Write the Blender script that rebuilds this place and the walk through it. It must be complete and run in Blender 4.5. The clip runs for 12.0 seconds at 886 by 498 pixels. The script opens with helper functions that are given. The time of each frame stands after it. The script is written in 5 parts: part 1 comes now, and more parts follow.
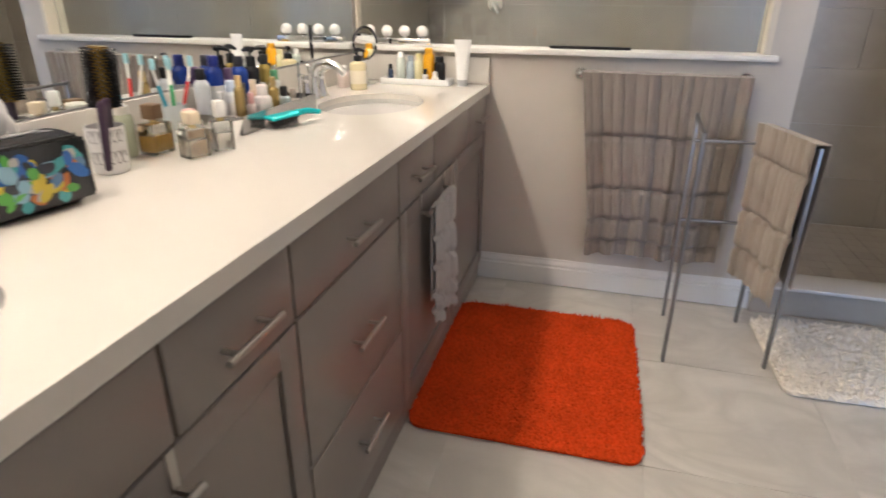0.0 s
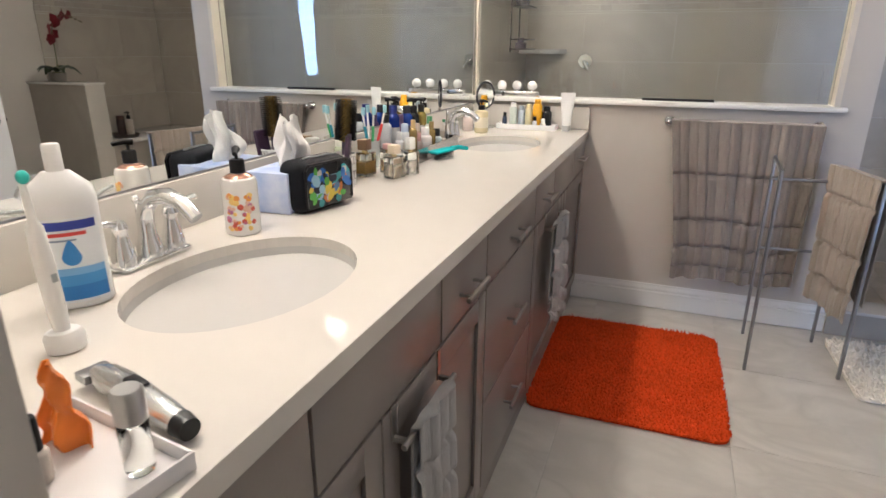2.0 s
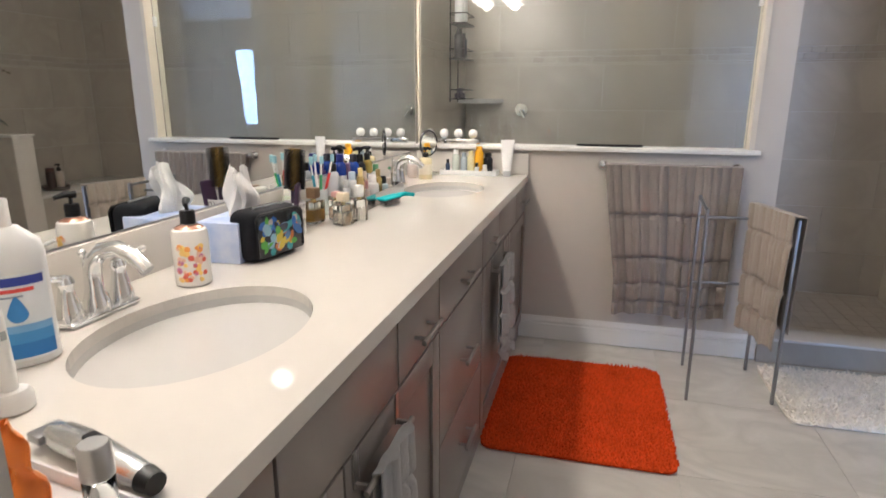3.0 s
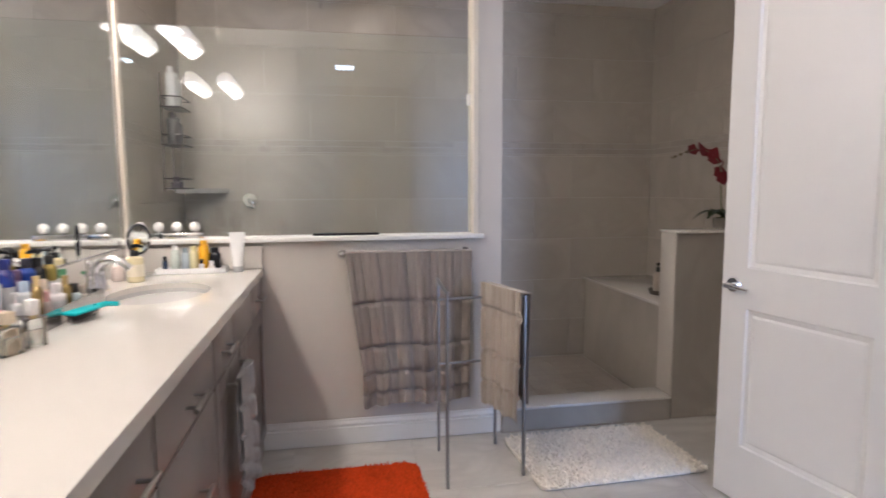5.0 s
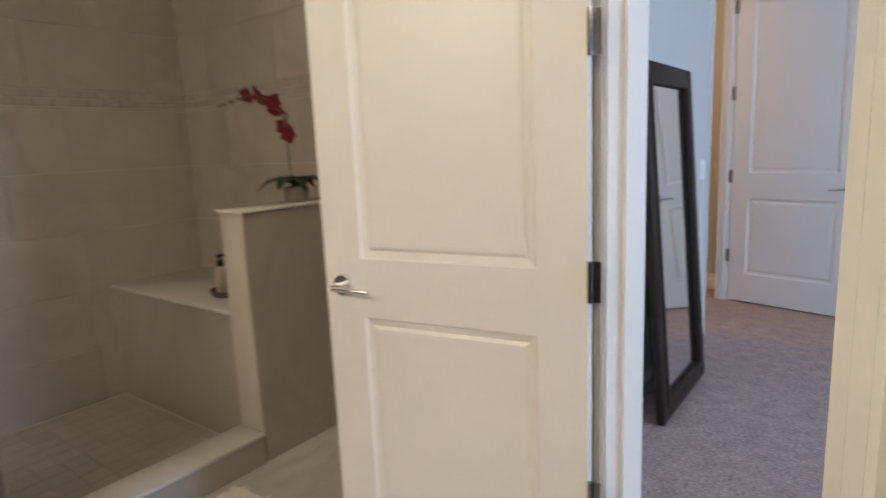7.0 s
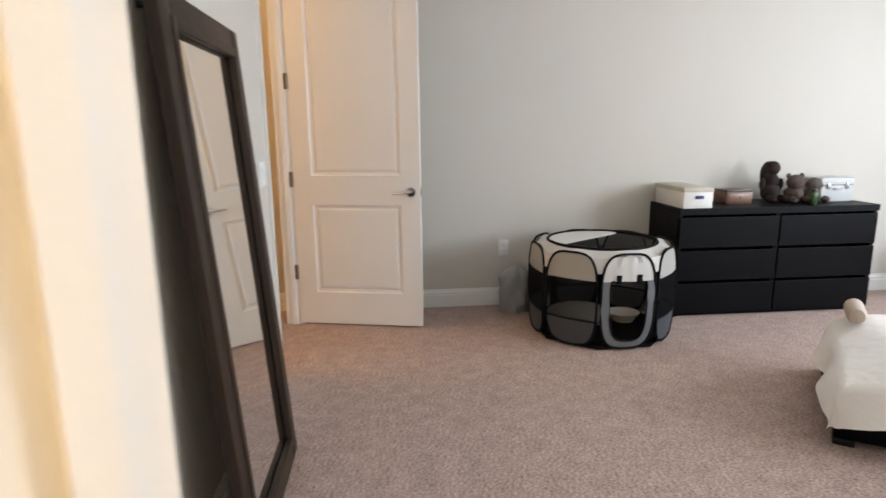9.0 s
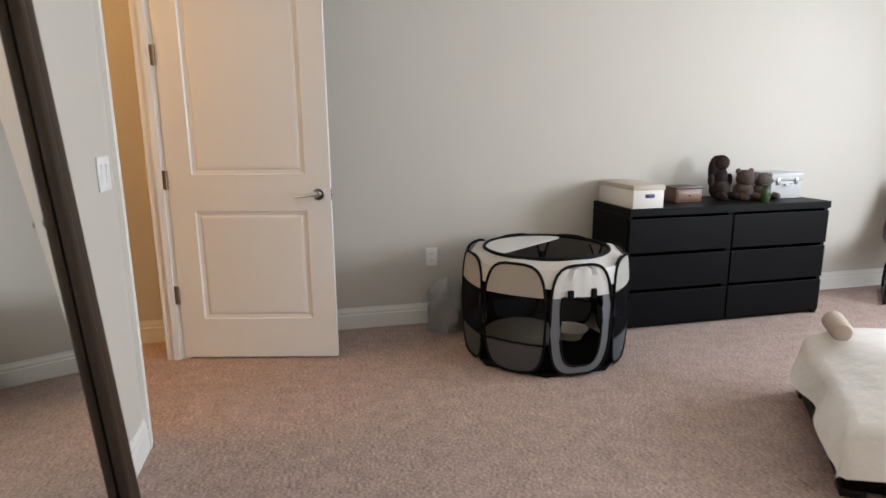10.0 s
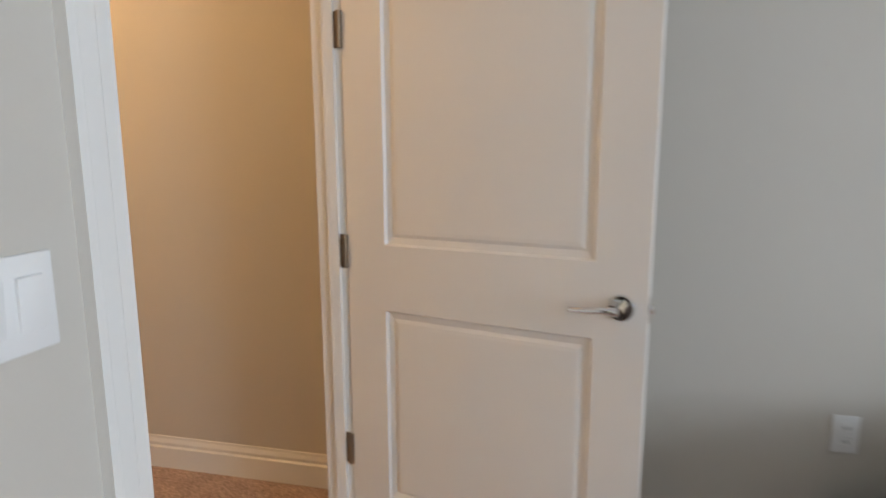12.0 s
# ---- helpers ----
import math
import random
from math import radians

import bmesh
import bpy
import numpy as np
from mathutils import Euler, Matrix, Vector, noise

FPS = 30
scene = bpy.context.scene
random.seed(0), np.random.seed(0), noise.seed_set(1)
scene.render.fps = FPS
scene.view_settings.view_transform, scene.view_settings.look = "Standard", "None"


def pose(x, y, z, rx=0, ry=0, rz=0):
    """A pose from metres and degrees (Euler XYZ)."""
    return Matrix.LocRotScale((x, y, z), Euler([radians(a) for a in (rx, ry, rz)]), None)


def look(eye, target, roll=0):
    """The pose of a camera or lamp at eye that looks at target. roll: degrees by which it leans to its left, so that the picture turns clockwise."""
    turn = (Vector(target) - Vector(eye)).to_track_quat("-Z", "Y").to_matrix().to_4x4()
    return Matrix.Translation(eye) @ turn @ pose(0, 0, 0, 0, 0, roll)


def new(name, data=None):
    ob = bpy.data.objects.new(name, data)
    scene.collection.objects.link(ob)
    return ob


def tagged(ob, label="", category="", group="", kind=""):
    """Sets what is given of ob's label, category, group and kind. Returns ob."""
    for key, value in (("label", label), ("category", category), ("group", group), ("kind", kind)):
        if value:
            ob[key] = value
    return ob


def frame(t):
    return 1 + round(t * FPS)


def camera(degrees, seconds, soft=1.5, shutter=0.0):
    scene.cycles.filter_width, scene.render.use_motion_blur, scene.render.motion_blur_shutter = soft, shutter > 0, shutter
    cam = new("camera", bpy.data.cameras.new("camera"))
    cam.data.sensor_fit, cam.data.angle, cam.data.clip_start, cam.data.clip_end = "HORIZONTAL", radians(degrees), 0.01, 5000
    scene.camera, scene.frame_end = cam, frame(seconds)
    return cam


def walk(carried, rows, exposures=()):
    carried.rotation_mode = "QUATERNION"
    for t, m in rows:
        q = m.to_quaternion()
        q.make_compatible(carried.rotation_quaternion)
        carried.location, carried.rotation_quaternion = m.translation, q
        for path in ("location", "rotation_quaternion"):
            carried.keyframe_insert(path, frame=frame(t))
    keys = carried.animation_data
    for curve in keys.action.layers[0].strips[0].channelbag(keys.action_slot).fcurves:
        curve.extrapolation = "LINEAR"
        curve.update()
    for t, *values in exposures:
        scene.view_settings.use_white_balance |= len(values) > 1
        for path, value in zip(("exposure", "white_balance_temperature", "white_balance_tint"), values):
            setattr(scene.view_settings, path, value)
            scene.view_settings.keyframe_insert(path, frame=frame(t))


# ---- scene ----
PATH = [
    (0, (1.976, 1.473, 1.313), (1.508, 3.252, 0.527), 0.5),
    (0.5, (1.894, 1.384, 1.31), (1.284, 3.135, 0.56), -1.1),
    (1, (1.849, 1.226, 1.319), (1.308, 3.015, 0.607), -0.2),
    (1.5, (1.887, 1.046, 1.328), (1.263, 2.824, 0.655), 1.3),
    (2, (1.868, 0.935, 1.358), (1.203, 2.707, 0.714), 0.3),
    (2.5, (1.858, 0.901, 1.371), (1.299, 2.725, 0.769), 0.4),
    (2.7, (1.859, 0.896, 1.362), (1.325, 2.739, 0.797), 0.4),
    (4.3, (1.835, 0.94, 1.398), (1.767, 2.927, 1.178), -0.8),
    (4.5, (1.82, 0.962, 1.389), (1.869, 2.951, 1.189), -0.1),
    (5, (1.834, 1.096, 1.359), (2.199, 3.052, 1.152), -0.2),
    (5.5, (1.918, 1.35, 1.343), (2.536, 3.235, 1.09), -1.4),
    (6, (2.001, 1.602, 1.338), (2.931, 3.354, 1.079), -2.0),
    (6.5, (2.059, 1.859, 1.347), (3.378, 3.336, 1.068), -2.2),
    (7, (2.341, 2.055, 1.332), (3.915, 3.24, 0.987), -2.5),
    (7.5, (2.599, 2.193, 1.301), (4.399, 2.976, 0.917), -2.9),
    (7.6, (2.624, 2.22, 1.282), (4.472, 2.899, 0.932), -3.5),
    (7.7, (2.682, 2.239, 1.301), (4.556, 2.827, 0.924), -3.0),
    (9.3, (3.61, 2.401, 1.312), (5.54, 2.059, 0.911), -1.2),
    (9.5, (3.745, 2.413, 1.317), (5.654, 1.984, 0.9), -1.1),
    (10, (4.056, 2.293, 1.265), (5.963, 1.853, 0.858), -0.5),
    (10.5, (4.463, 2.279, 1.278), (6.399, 1.956, 0.894), 0.7),
    (11, (4.909, 2.266, 1.292), (6.871, 2.1, 0.942), 0.3),
    (11.5, (5.364, 2.245, 1.28), (7.334, 2.367, 0.953), 0.9),
    (12, (5.796, 2.341, 1.291), (7.719, 2.786, 0.966), -0.2),
]
cam = camera(74.0, 12.0, shutter=0.4)
EXPOSURES = [(0.0, 0.5, 5600, 12), (0.5, 0.3, 5580, 12), (1.0, 0.35, 5500, 12), (2.7, 0.41, 5350, 12), (4.5, 0.41, 5350, 14), (5.5, 0.34, 5180, 17), (6.0, 0.28, 5600, 14), (6.5, 0.28, 5800, 10), (7.0, 0.38, 6150, 9), (7.7, 0.16, 6150, 9), (9.3, 0.88, 9700, 12), (9.6, 0.84, 9700, 12), (10.0, 0.68, 9600, 12), (10.5, 0.68, 9700, 12), (11.0, 0.82, 9400, 11), (11.5, 0.9, 9400, 10), (12.0, 0.52, 8700, 9)]
walk(cam, [(t, look(eye, target, roll)) for t, eye, target, roll in PATH], EXPOSURES)

# ---- light ----
world = bpy.data.worlds.new("world")
scene.world = world
world.use_nodes = True
wn = world.node_tree.nodes
sky = wn.new("ShaderNodeTexSky")
sky.sky_type, sky.sun_disc, sky.sun_elevation, sky.sun_rotation = "NISHITA", False, radians(42), radians(-4)
wn["Background"].inputs["Strength"].default_value = 0.12
world.node_tree.links.new(sky.outputs[0], wn["Background"].inputs[0])


def lamp(name, kind, m, power, colour, size=0.1, size_y=None):
    data = bpy.data.lights.new(name, kind)
    data.energy, data.color = power, colour
    if kind == "AREA":
        data.shape, data.size, data.size_y = "RECTANGLE", size, size_y or size
    elif kind == "SUN":
        data.angle = size
    else:
        data.shadow_soft_size = size
    ob = new(name, data)
    ob.matrix_world = m
    return ob


WARM, DAY = (1.0, 0.80, 0.58), (0.49, 0.67, 1.0)
lamp("sun", "SUN", look((5, 9, 11), (5.6, 0, 0)), 2.0, (1, 0.96, 0.9), 0.01)
# daylight in the bedroom's window openings
lamp("window_light", "AREA", look((6.1, -2.56, 1.55), (6.0, 0, 1.2)), 52, DAY, 0.66, 1.35)
lamp("window_light", "AREA", look((4.2, -2.56, 1.55), (4.4, 0, 1.3)), 108, DAY, 1.36, 1.35)
# shades over the two basins
SHADES = [(0.965, y, 2.25) for y in (1.53, 1.78, 2.03, 3.27, 3.52, 3.77)]
for place in SHADES:
    lamp("shade_light", "POINT", pose(place[0], place[1], place[2] - 0.01), 7.8, WARM, 0.05)
lamp("ceiling_light_glow", "AREA", look((2.0, 0.45, 2.715), (2.0, 0.45, 0)), 1.5, (0.9, 0.96, 1.0), 0.2)
lamp("downlight_glow", "AREA", look((3.08, 2.72, 2.72), (3.08, 2.72, 0)), 2.2, WARM, 0.12)
lamp("shower_light_glow", "AREA", look((2.14, 4.72, 2.72), (2.14, 4.72, 0)), 2.5, WARM, 0.12)
lamp("hall_light", "POINT", pose(6.85, 4.6, 2.45), 24, (1.0, 0.66, 0.36), 0.12)


# ---- materials ----
def material(name, colour, rough=0.5, metal=0.0, scale=40.0, vary=0.12, bump=0.15, second=None, big=3.0,
             per_piece=0.0, stretch=(1, 1, 1), spec=0.5, sheen=0.0, glow=None, clear=0.0, coat=0.0, depth=0.004, per_tuft=0.0, weights=(0.55, 0.9, -0.3)):
    m = bpy.data.materials.new(name)
    m.use_nodes = True
    n, l = m.node_tree.nodes, m.node_tree.links
    b = n["Principled BSDF"]
    b.inputs["Roughness"].default_value, b.inputs["Metallic"].default_value = rough, metal
    b.inputs["Specular IOR Level"].default_value = spec
    b.inputs["Sheen Weight"].default_value = sheen
    b.inputs["Coat Weight"].default_value = coat
    b.inputs["Transmission Weight"].default_value = clear
    if glow:
        b.inputs["Emission Color"].default_value = (*glow[0], 1)
        b.inputs["Emission Strength"].default_value = glow[1]
    tc, mp = n.new("ShaderNodeTexCoord"), n.new("ShaderNodeMapping")
    mp.inputs["Scale"].default_value = stretch
    l.new(tc.outputs["Object"], mp.inputs["Vector"])
    fine, wide = n.new("ShaderNodeTexNoise"), n.new("ShaderNodeTexNoise")
    for node, s, d in ((fine, scale, 4), (wide, big, 3)):
        node.inputs["Scale"].default_value, node.inputs["Detail"].default_value = s, d
        l.new(mp.outputs[0], node.inputs["Vector"])
    dark = second or tuple(c * (1 - 2 * vary) for c in colour)
    mix = n.new("ShaderNodeMix")
    mix.data_type = "RGBA"
    mix.inputs[6].default_value, mix.inputs[7].default_value = (*colour, 1), (*dark, 1)
    add = n.new("ShaderNodeMath")
    add.operation, add.use_clamp = "MULTIPLY_ADD", True
    l.new(fine.outputs["Fac"], add.inputs[0])
    add.inputs[1].default_value = weights[0]
    half = n.new("ShaderNodeMath")
    half.operation = "MULTIPLY_ADD"
    l.new(wide.outputs["Fac"], half.inputs[0])
    half.inputs[1].default_value, half.inputs[2].default_value = weights[1], weights[2]
    l.new(half.outputs[0], add.inputs[2])
    l.new(add.outputs[0], mix.inputs[0])
    out = mix.outputs[2]
    if per_piece:
        oi, hsv, mr = n.new("ShaderNodeObjectInfo"), n.new("ShaderNodeHueSaturation"), n.new("ShaderNodeMapRange")
        l.new(oi.outputs["Random"], mr.inputs["Value"])
        mr.inputs["To Min"].default_value, mr.inputs["To Max"].default_value = 1 - per_piece, 1 + per_piece
        l.new(mr.outputs[0], hsv.inputs["Value"])
        l.new(out, hsv.inputs["Color"])
        out = hsv.outputs[0]
    if per_tuft:
        ge, hsv, mr = n.new("ShaderNodeNewGeometry"), n.new("ShaderNodeHueSaturation"), n.new("ShaderNodeMapRange")
        l.new(ge.outputs["Random Per Island"], mr.inputs["Value"])
        mr.inputs["To Min"].default_value, mr.inputs["To Max"].default_value = 1 - per_tuft, 1 + per_tuft
        l.new(mr.outputs[0], hsv.inputs["Value"])
        l.new(out, hsv.inputs["Color"])
        out = hsv.outputs[0]
    l.new(out, b.inputs["Base Color"])
    if bump:
        bp = n.new("ShaderNodeBump")
        bp.inputs["Strength"].default_value, bp.inputs["Distance"].default_value = bump, depth
        l.new(fine.outputs["Fac"], bp.inputs["Height"])
        l.new(bp.outputs[0], b.inputs["Normal"])
    return m


def veined(name, colour, vein, rough=0.35, scale=2.2, per_piece=0.05, stretch=(1, 1, 1)):
    """Stone-look tile with drifting veins."""
    m = material(name, colour, rough, scale=60, vary=0.05, bump=0.05, per_piece=per_piece)
    n, l = m.node_tree.nodes, m.node_tree.links
    tc, oi, w = n.new("ShaderNodeTexCoord"), n.new("ShaderNodeObjectInfo"), n.new("ShaderNodeTexNoise")
    off = n.new("ShaderNodeVectorMath")
    off.operation = "MULTIPLY_ADD"
    l.new(oi.outputs["Random"], off.inputs[0])
    off.inputs[1].default_value = (37, 19, 53)
    mp = n.new("ShaderNodeMapping")
    mp.inputs["Scale"].default_value, mp.inputs["Rotation"].default_value = stretch, (0, 0, 0.5)
    l.new(tc.outputs["Object"], mp.inputs["Vector"])
    l.new(mp.outputs[0], off.inputs[2])
    w.inputs["Scale"].default_value, w.inputs["Detail"].default_value, w.inputs["Distortion"].default_value = scale, 6, 1.6
    l.new(off.outputs[0], w.inputs["Vector"])
    ramp = n.new("ShaderNodeValToRGB")
    e = ramp.color_ramp.elements
    e[0].position, e[0].color, e[1].position, e[1].color = 0.36, (0, 0, 0, 1), 0.66, (0, 0, 0, 1)
    mid = e.new(0.5)
    mid.color = (1, 1, 1, 1)
    l.new(w.outputs["Fac"], ramp.inputs[0])
    mix = n.new("ShaderNodeMix")
    mix.data_type = "RGBA"
    b = n["Principled BSDF"]
    old = b.inputs["Base Color"].links[0].from_socket
    scale_it = n.new("ShaderNodeMath")
    scale_it.operation = "MULTIPLY"
    scale_it.inputs[1].default_value = 0.8
    l.new(ramp.outputs[0], scale_it.inputs[0])
    l.new(scale_it.outputs[0], mix.inputs[0])
    l.new(old, mix.inputs[6])
    mix.inputs[7].default_value = (*vein, 1)
    l.new(mix.outputs[2], b.inputs["Base Color"])
    return m


PAINT = material("wall_paint", (0.57, 0.532, 0.477), 0.75, scale=220, vary=0.02, bump=0.12, depth=0.0015)
CEIL = material("ceiling_paint", (0.78, 0.77, 0.74), 0.85, scale=180, vary=0.02, bump=0.2)
TRIM = material("white_trim", (0.78, 0.77, 0.74), 0.38, scale=90, vary=0.02, bump=0.03)
DOOR = material("door_paint", (0.78, 0.765, 0.74), 0.36, scale=160, vary=0.02, bump=0.05, depth=0.001)
CAB = material("cabinet_paint", (0.24, 0.21, 0.188), 0.32, scale=120, vary=0.03, bump=0.03)
GAP = material("cabinet_inside", (0.16, 0.14, 0.12), 0.7)
QUARTZ = material("quartz", (0.64, 0.61, 0.56), 0.07, scale=400, vary=0.025, bump=0.0, big=9)
PORC = material("porcelain", (0.52, 0.51, 0.49), 0.08, vary=0.005, bump=0.0)
CHROME = material("chrome", (0.82, 0.83, 0.84), 0.07, 1.0, vary=0.01, bump=0.0)
NICKEL = material("brushed_nickel", (0.52, 0.50, 0.47), 0.3, 1.0, scale=200, vary=0.04, bump=0.03)
POLISHED = material("polished_dark_nickel", (0.20, 0.20, 0.21), 0.12, 1.0, vary=0.03, bump=0.0)
BRASS = material("aged_brass", (0.26, 0.19, 0.13), 0.4, 0.7, scale=120, vary=0.06, bump=0.03)
STEEL = material("grey_steel", (0.30, 0.30, 0.31), 0.35, 0.9, scale=120, vary=0.06, bump=0.03)
TILE = veined("floor_tile", (0.625, 0.595, 0.545), (0.48, 0.455, 0.415), 0.3, 1.7, 0.05, (1.0, 1.9, 1.0))
STILE = veined("shower_tile", (0.42, 0.38, 0.32), (0.36, 0.325, 0.27), 0.33, 1.6, 0.04)
PEBBLE = material("shower_floor_tile", (0.38, 0.34, 0.285), 0.5, scale=30, vary=0.08, bump=0.2, per_piece=0.05)
MOSAIC = material("mosaic", (0.39, 0.355, 0.30), 0.3, scale=18, vary=0.10, per_piece=0.08, bump=0.1)
GROUT = material("grout", (0.55, 0.535, 0.50), 0.9, scale=200, vary=0.05)
CARPET = material("carpet", (0.67, 0.485, 0.425), 0.95, scale=105, vary=0.34, bump=0.9, big=16.0, stretch=(1.0, 0.65, 1.0), depth=0.011, spec=0.1, weights=(1.9, 0.55, -0.72))
MIRROR = material("mirror_glass", (0.90, 0.92, 0.91), 0.012, 1.0, vary=0.0, bump=0.0)
GLASS = material("clear_glass", (0.93, 0.97, 0.95), 0.0, vary=0.0, bump=0.0, clear=1.0)
BLACKWOOD = material("black_brown_wood", (0.0035, 0.0035, 0.0045), 0.45, spec=0.1, scale=35, vary=0.3, bump=0.1, stretch=(6, 1, 12))
DARKWOOD = material("dark_brown_wood", (0.046, 0.027, 0.018), 0.5, spec=0.2, scale=26, vary=0.35, bump=0.15, stretch=(6, 6, 0.6))
ORANGE = material("orange_shag", (0.74, 0.078, 0.008), 0.95, scale=90, vary=0.2, bump=0.5, per_tuft=0.16, big=9, sheen=0.0, depth=0.02, spec=0.1)
WHITESHAG = material("white_shag", (0.89, 0.83, 0.73), 0.95, scale=60, vary=0.03, bump=0.3, per_tuft=0.08, sheen=0.0, depth=0.02, spec=0.1)
TOWEL = material("grey_terry", (0.30, 0.262, 0.232), 0.97, scale=200, vary=0.16, big=20, stretch=(1, 1, 0.12), bump=0.8, sheen=0.4, depth=0.006, spec=0.1)
TOWEL2 = material("pale_grey_terry", (0.52, 0.51, 0.50), 0.97, scale=420, vary=0.1, bump=0.8, sheen=0.4, depth=0.006, spec=0.1)
TAUPE = material("taupe_terry", (0.41, 0.35, 0.29), 0.97, scale=420, vary=0.13, bump=0.8, sheen=0.4, depth=0.006, spec=0.1)
DUVET = material("white_cotton", (0.80, 0.76, 0.71), 0.9, scale=14, vary=0.02, bump=0.25, depth=0.03, sheen=0.2, spec=0.2)
BLACK = material("black_plastic", (0.008, 0.008, 0.009), 0.4, spec=0.3, vary=0.1, bump=0.02)
WHITE = material("white_plastic", (0.80, 0.80, 0.79), 0.3, vary=0.01, bump=0.0)
FABRIC_GREY = material("grey_nylon", (0.075, 0.079, 0.086), 0.8, spec=0.15, scale=260, vary=0.12, bump=0.2)
FABRIC_PALE = material("pale_nylon", (0.58, 0.56, 0.53), 0.7, scale=260, vary=0.06, bump=0.2)
LAMPGLASS = material("lit_frosted_glass", (0.9, 0.88, 0.84), 0.4, vary=0.0, bump=0.0, glow=((1.0, 0.86, 0.68), 5.0))


def plain(name, colour, rough=0.4, metal=0.0, clear=0.0):
    return material(name, colour, rough, metal, scale=50, vary=0.04, bump=0.02, clear=clear)


# ---- mesh helpers ----
def box(bm, x0, x1, y0, y1, z0, z1, bevel=0.0, seg=2):
    c = bmesh.ops.create_cube(bm, size=1.0, matrix=Matrix.LocRotScale(
        ((x0 + x1) / 2, (y0 + y1) / 2, (z0 + z1) / 2), None, (x1 - x0, y1 - y0, z1 - z0)))
    if bevel:
        edges = list({e for v in c["verts"] for e in v.link_edges})
        bmesh.ops.bevel(bm, geom=edges, offset=bevel, segments=seg, affect="EDGES", profile=0.5)
    return bm


def prism(bm, pts, z0, z1):
    low = [bm.verts.new((x, y, z0)) for x, y in pts]
    top = [bm.verts.new((x, y, z1)) for x, y in pts]
    k = len(pts)
    faces = [bm.faces.new(low[::-1]), bm.faces.new(top)]
    faces += [bm.faces.new((low[i], low[(i + 1) % k], top[(i + 1) % k], top[i])) for i in range(k)]
    bmesh.ops.recalc_face_normals(bm, faces=faces)
    return bm


def rod(bm, p, q, r, r2=None, seg=12):
    p, q = Vector(p), Vector(q)
    m = Matrix.Translation((p + q) / 2) @ (q - p).to_track_quat("Z", "Y").to_matrix().to_4x4()
    bmesh.ops.create_cone(bm, cap_ends=True, segments=seg, radius1=r, radius2=r if r2 is None else r2, depth=(q - p).length, matrix=m)
    return bm


def ball(bm, c, r, scale=(1, 1, 1), seg=12):
    bmesh.ops.create_uvsphere(bm, u_segments=seg, v_segments=max(6, seg // 2 + 2), radius=r,
                              matrix=Matrix.LocRotScale(c, None, scale))
    return bm


def tube(bm, pts, r, seg=8, closed=False):
    pts = [Vector(p) for p in pts]
    k = len(pts)
    rings = []
    for i, p in enumerate(pts):
        a = pts[(i - 1) % k] if (closed or i) else p
        b = pts[(i + 1) % k] if (closed or i < k - 1) else p
        d = (b - a).normalized()
        side = d.cross(Vector((0, 0, 1)))
        if side.length < 0.05:
            side = d.cross(Vector((0, 1, 0)))
        side.normalize()
        up = side.cross(d)
        rr = r[i] if isinstance(r, (list, tuple)) else r
        rings.append([bm.verts.new(p + rr * (math.cos(6.2832 * j / seg) * side + math.sin(6.2832 * j / seg) * up)) for j in range(seg)])
    for i in range(k if closed else k - 1):
        a, b = rings[i], rings[(i + 1) % k]
        for j in range(seg):
            bm.faces.new((a[j], a[(j + 1) % seg], b[(j + 1) % seg], b[j]))
    if not closed:
        bm.faces.new(rings[0][::-1])
        bm.faces.new(rings[-1])
    return bm


def lathe(bm, profile, c=(0, 0, 0), seg=20, sx=1.0, sy=1.0):
    rings = []
    for r, z in profile:
        rings.append([bm.verts.new((c[0] + sx * r * math.cos(6.28318 * j / seg), c[1] + sy * r * math.sin(6.28318 * j / seg), c[2] + z)) for j in range(seg)])
    for a, b in zip(rings, rings[1:]):
        for j in range(seg):
            bm.faces.new((a[j], a[(j + 1) % seg], b[(j + 1) % seg], b[j]))
    if profile[0][0] > 1e-4:
        bm.faces.new(rings[0][::-1])
    if profile[-1][0] > 1e-4:
        bm.faces.new(rings[-1])
    return bm


def sheet(bm, f, nu, nv, thick=0.0):
    """A grid of points f(u, v), u and v from 0 to 1, with a thickness."""
    g = [[bm.verts.new(f(i / nu, j / nv)) for j in range(nv + 1)] for i in range(nu + 1)]
    faces = [bm.faces.new((g[i][j], g[i + 1][j], g[i + 1][j + 1], g[i][j + 1])) for i in range(nu) for j in range(nv)]
    if thick:
        bmesh.ops.recalc_face_normals(bm, faces=faces)
        bmesh.ops.solidify(bm, geom=faces, thickness=thick)
    return bm


def put(name, bm, mat, smooth=False):
    me = bpy.data.meshes.new(name)
    bm.normal_update()
    bm.to_mesh(me)
    bm.free()
    me.materials.append(mat)
    if smooth:
        me.shade_smooth()
        me.set_sharp_from_angle(angle=radians(40))
    return new(name, me)


def part(name, bm, mat, parent, label="", smooth=True):
    ob = put(name, bm, mat, smooth)
    ob.parent = parent
    return tagged(ob, label)


def thing(name, label, category, m=None, group="", kind=""):
    ob = new(name)
    if m is not None:
        ob.matrix_world = m
    return tagged(ob, label, category, group, kind)


def solid(name, bm, mat, label="", category="", group="", kind="", smooth=True):
    return tagged(put(name, bm, mat, smooth), label, category, group, kind)


NEW = bmesh.new

# ---- the large structure ----
H = 2.74
DH = 2.42  # door openings
U, NRM = Vector((0.7071, 0.7071)), Vector((0.7071, -0.7071))
JL = Vector((3.69, 2.585))       # hinge jamb, bathroom face
JR = JL - 0.719 * U              # strike jamb, bathroom face


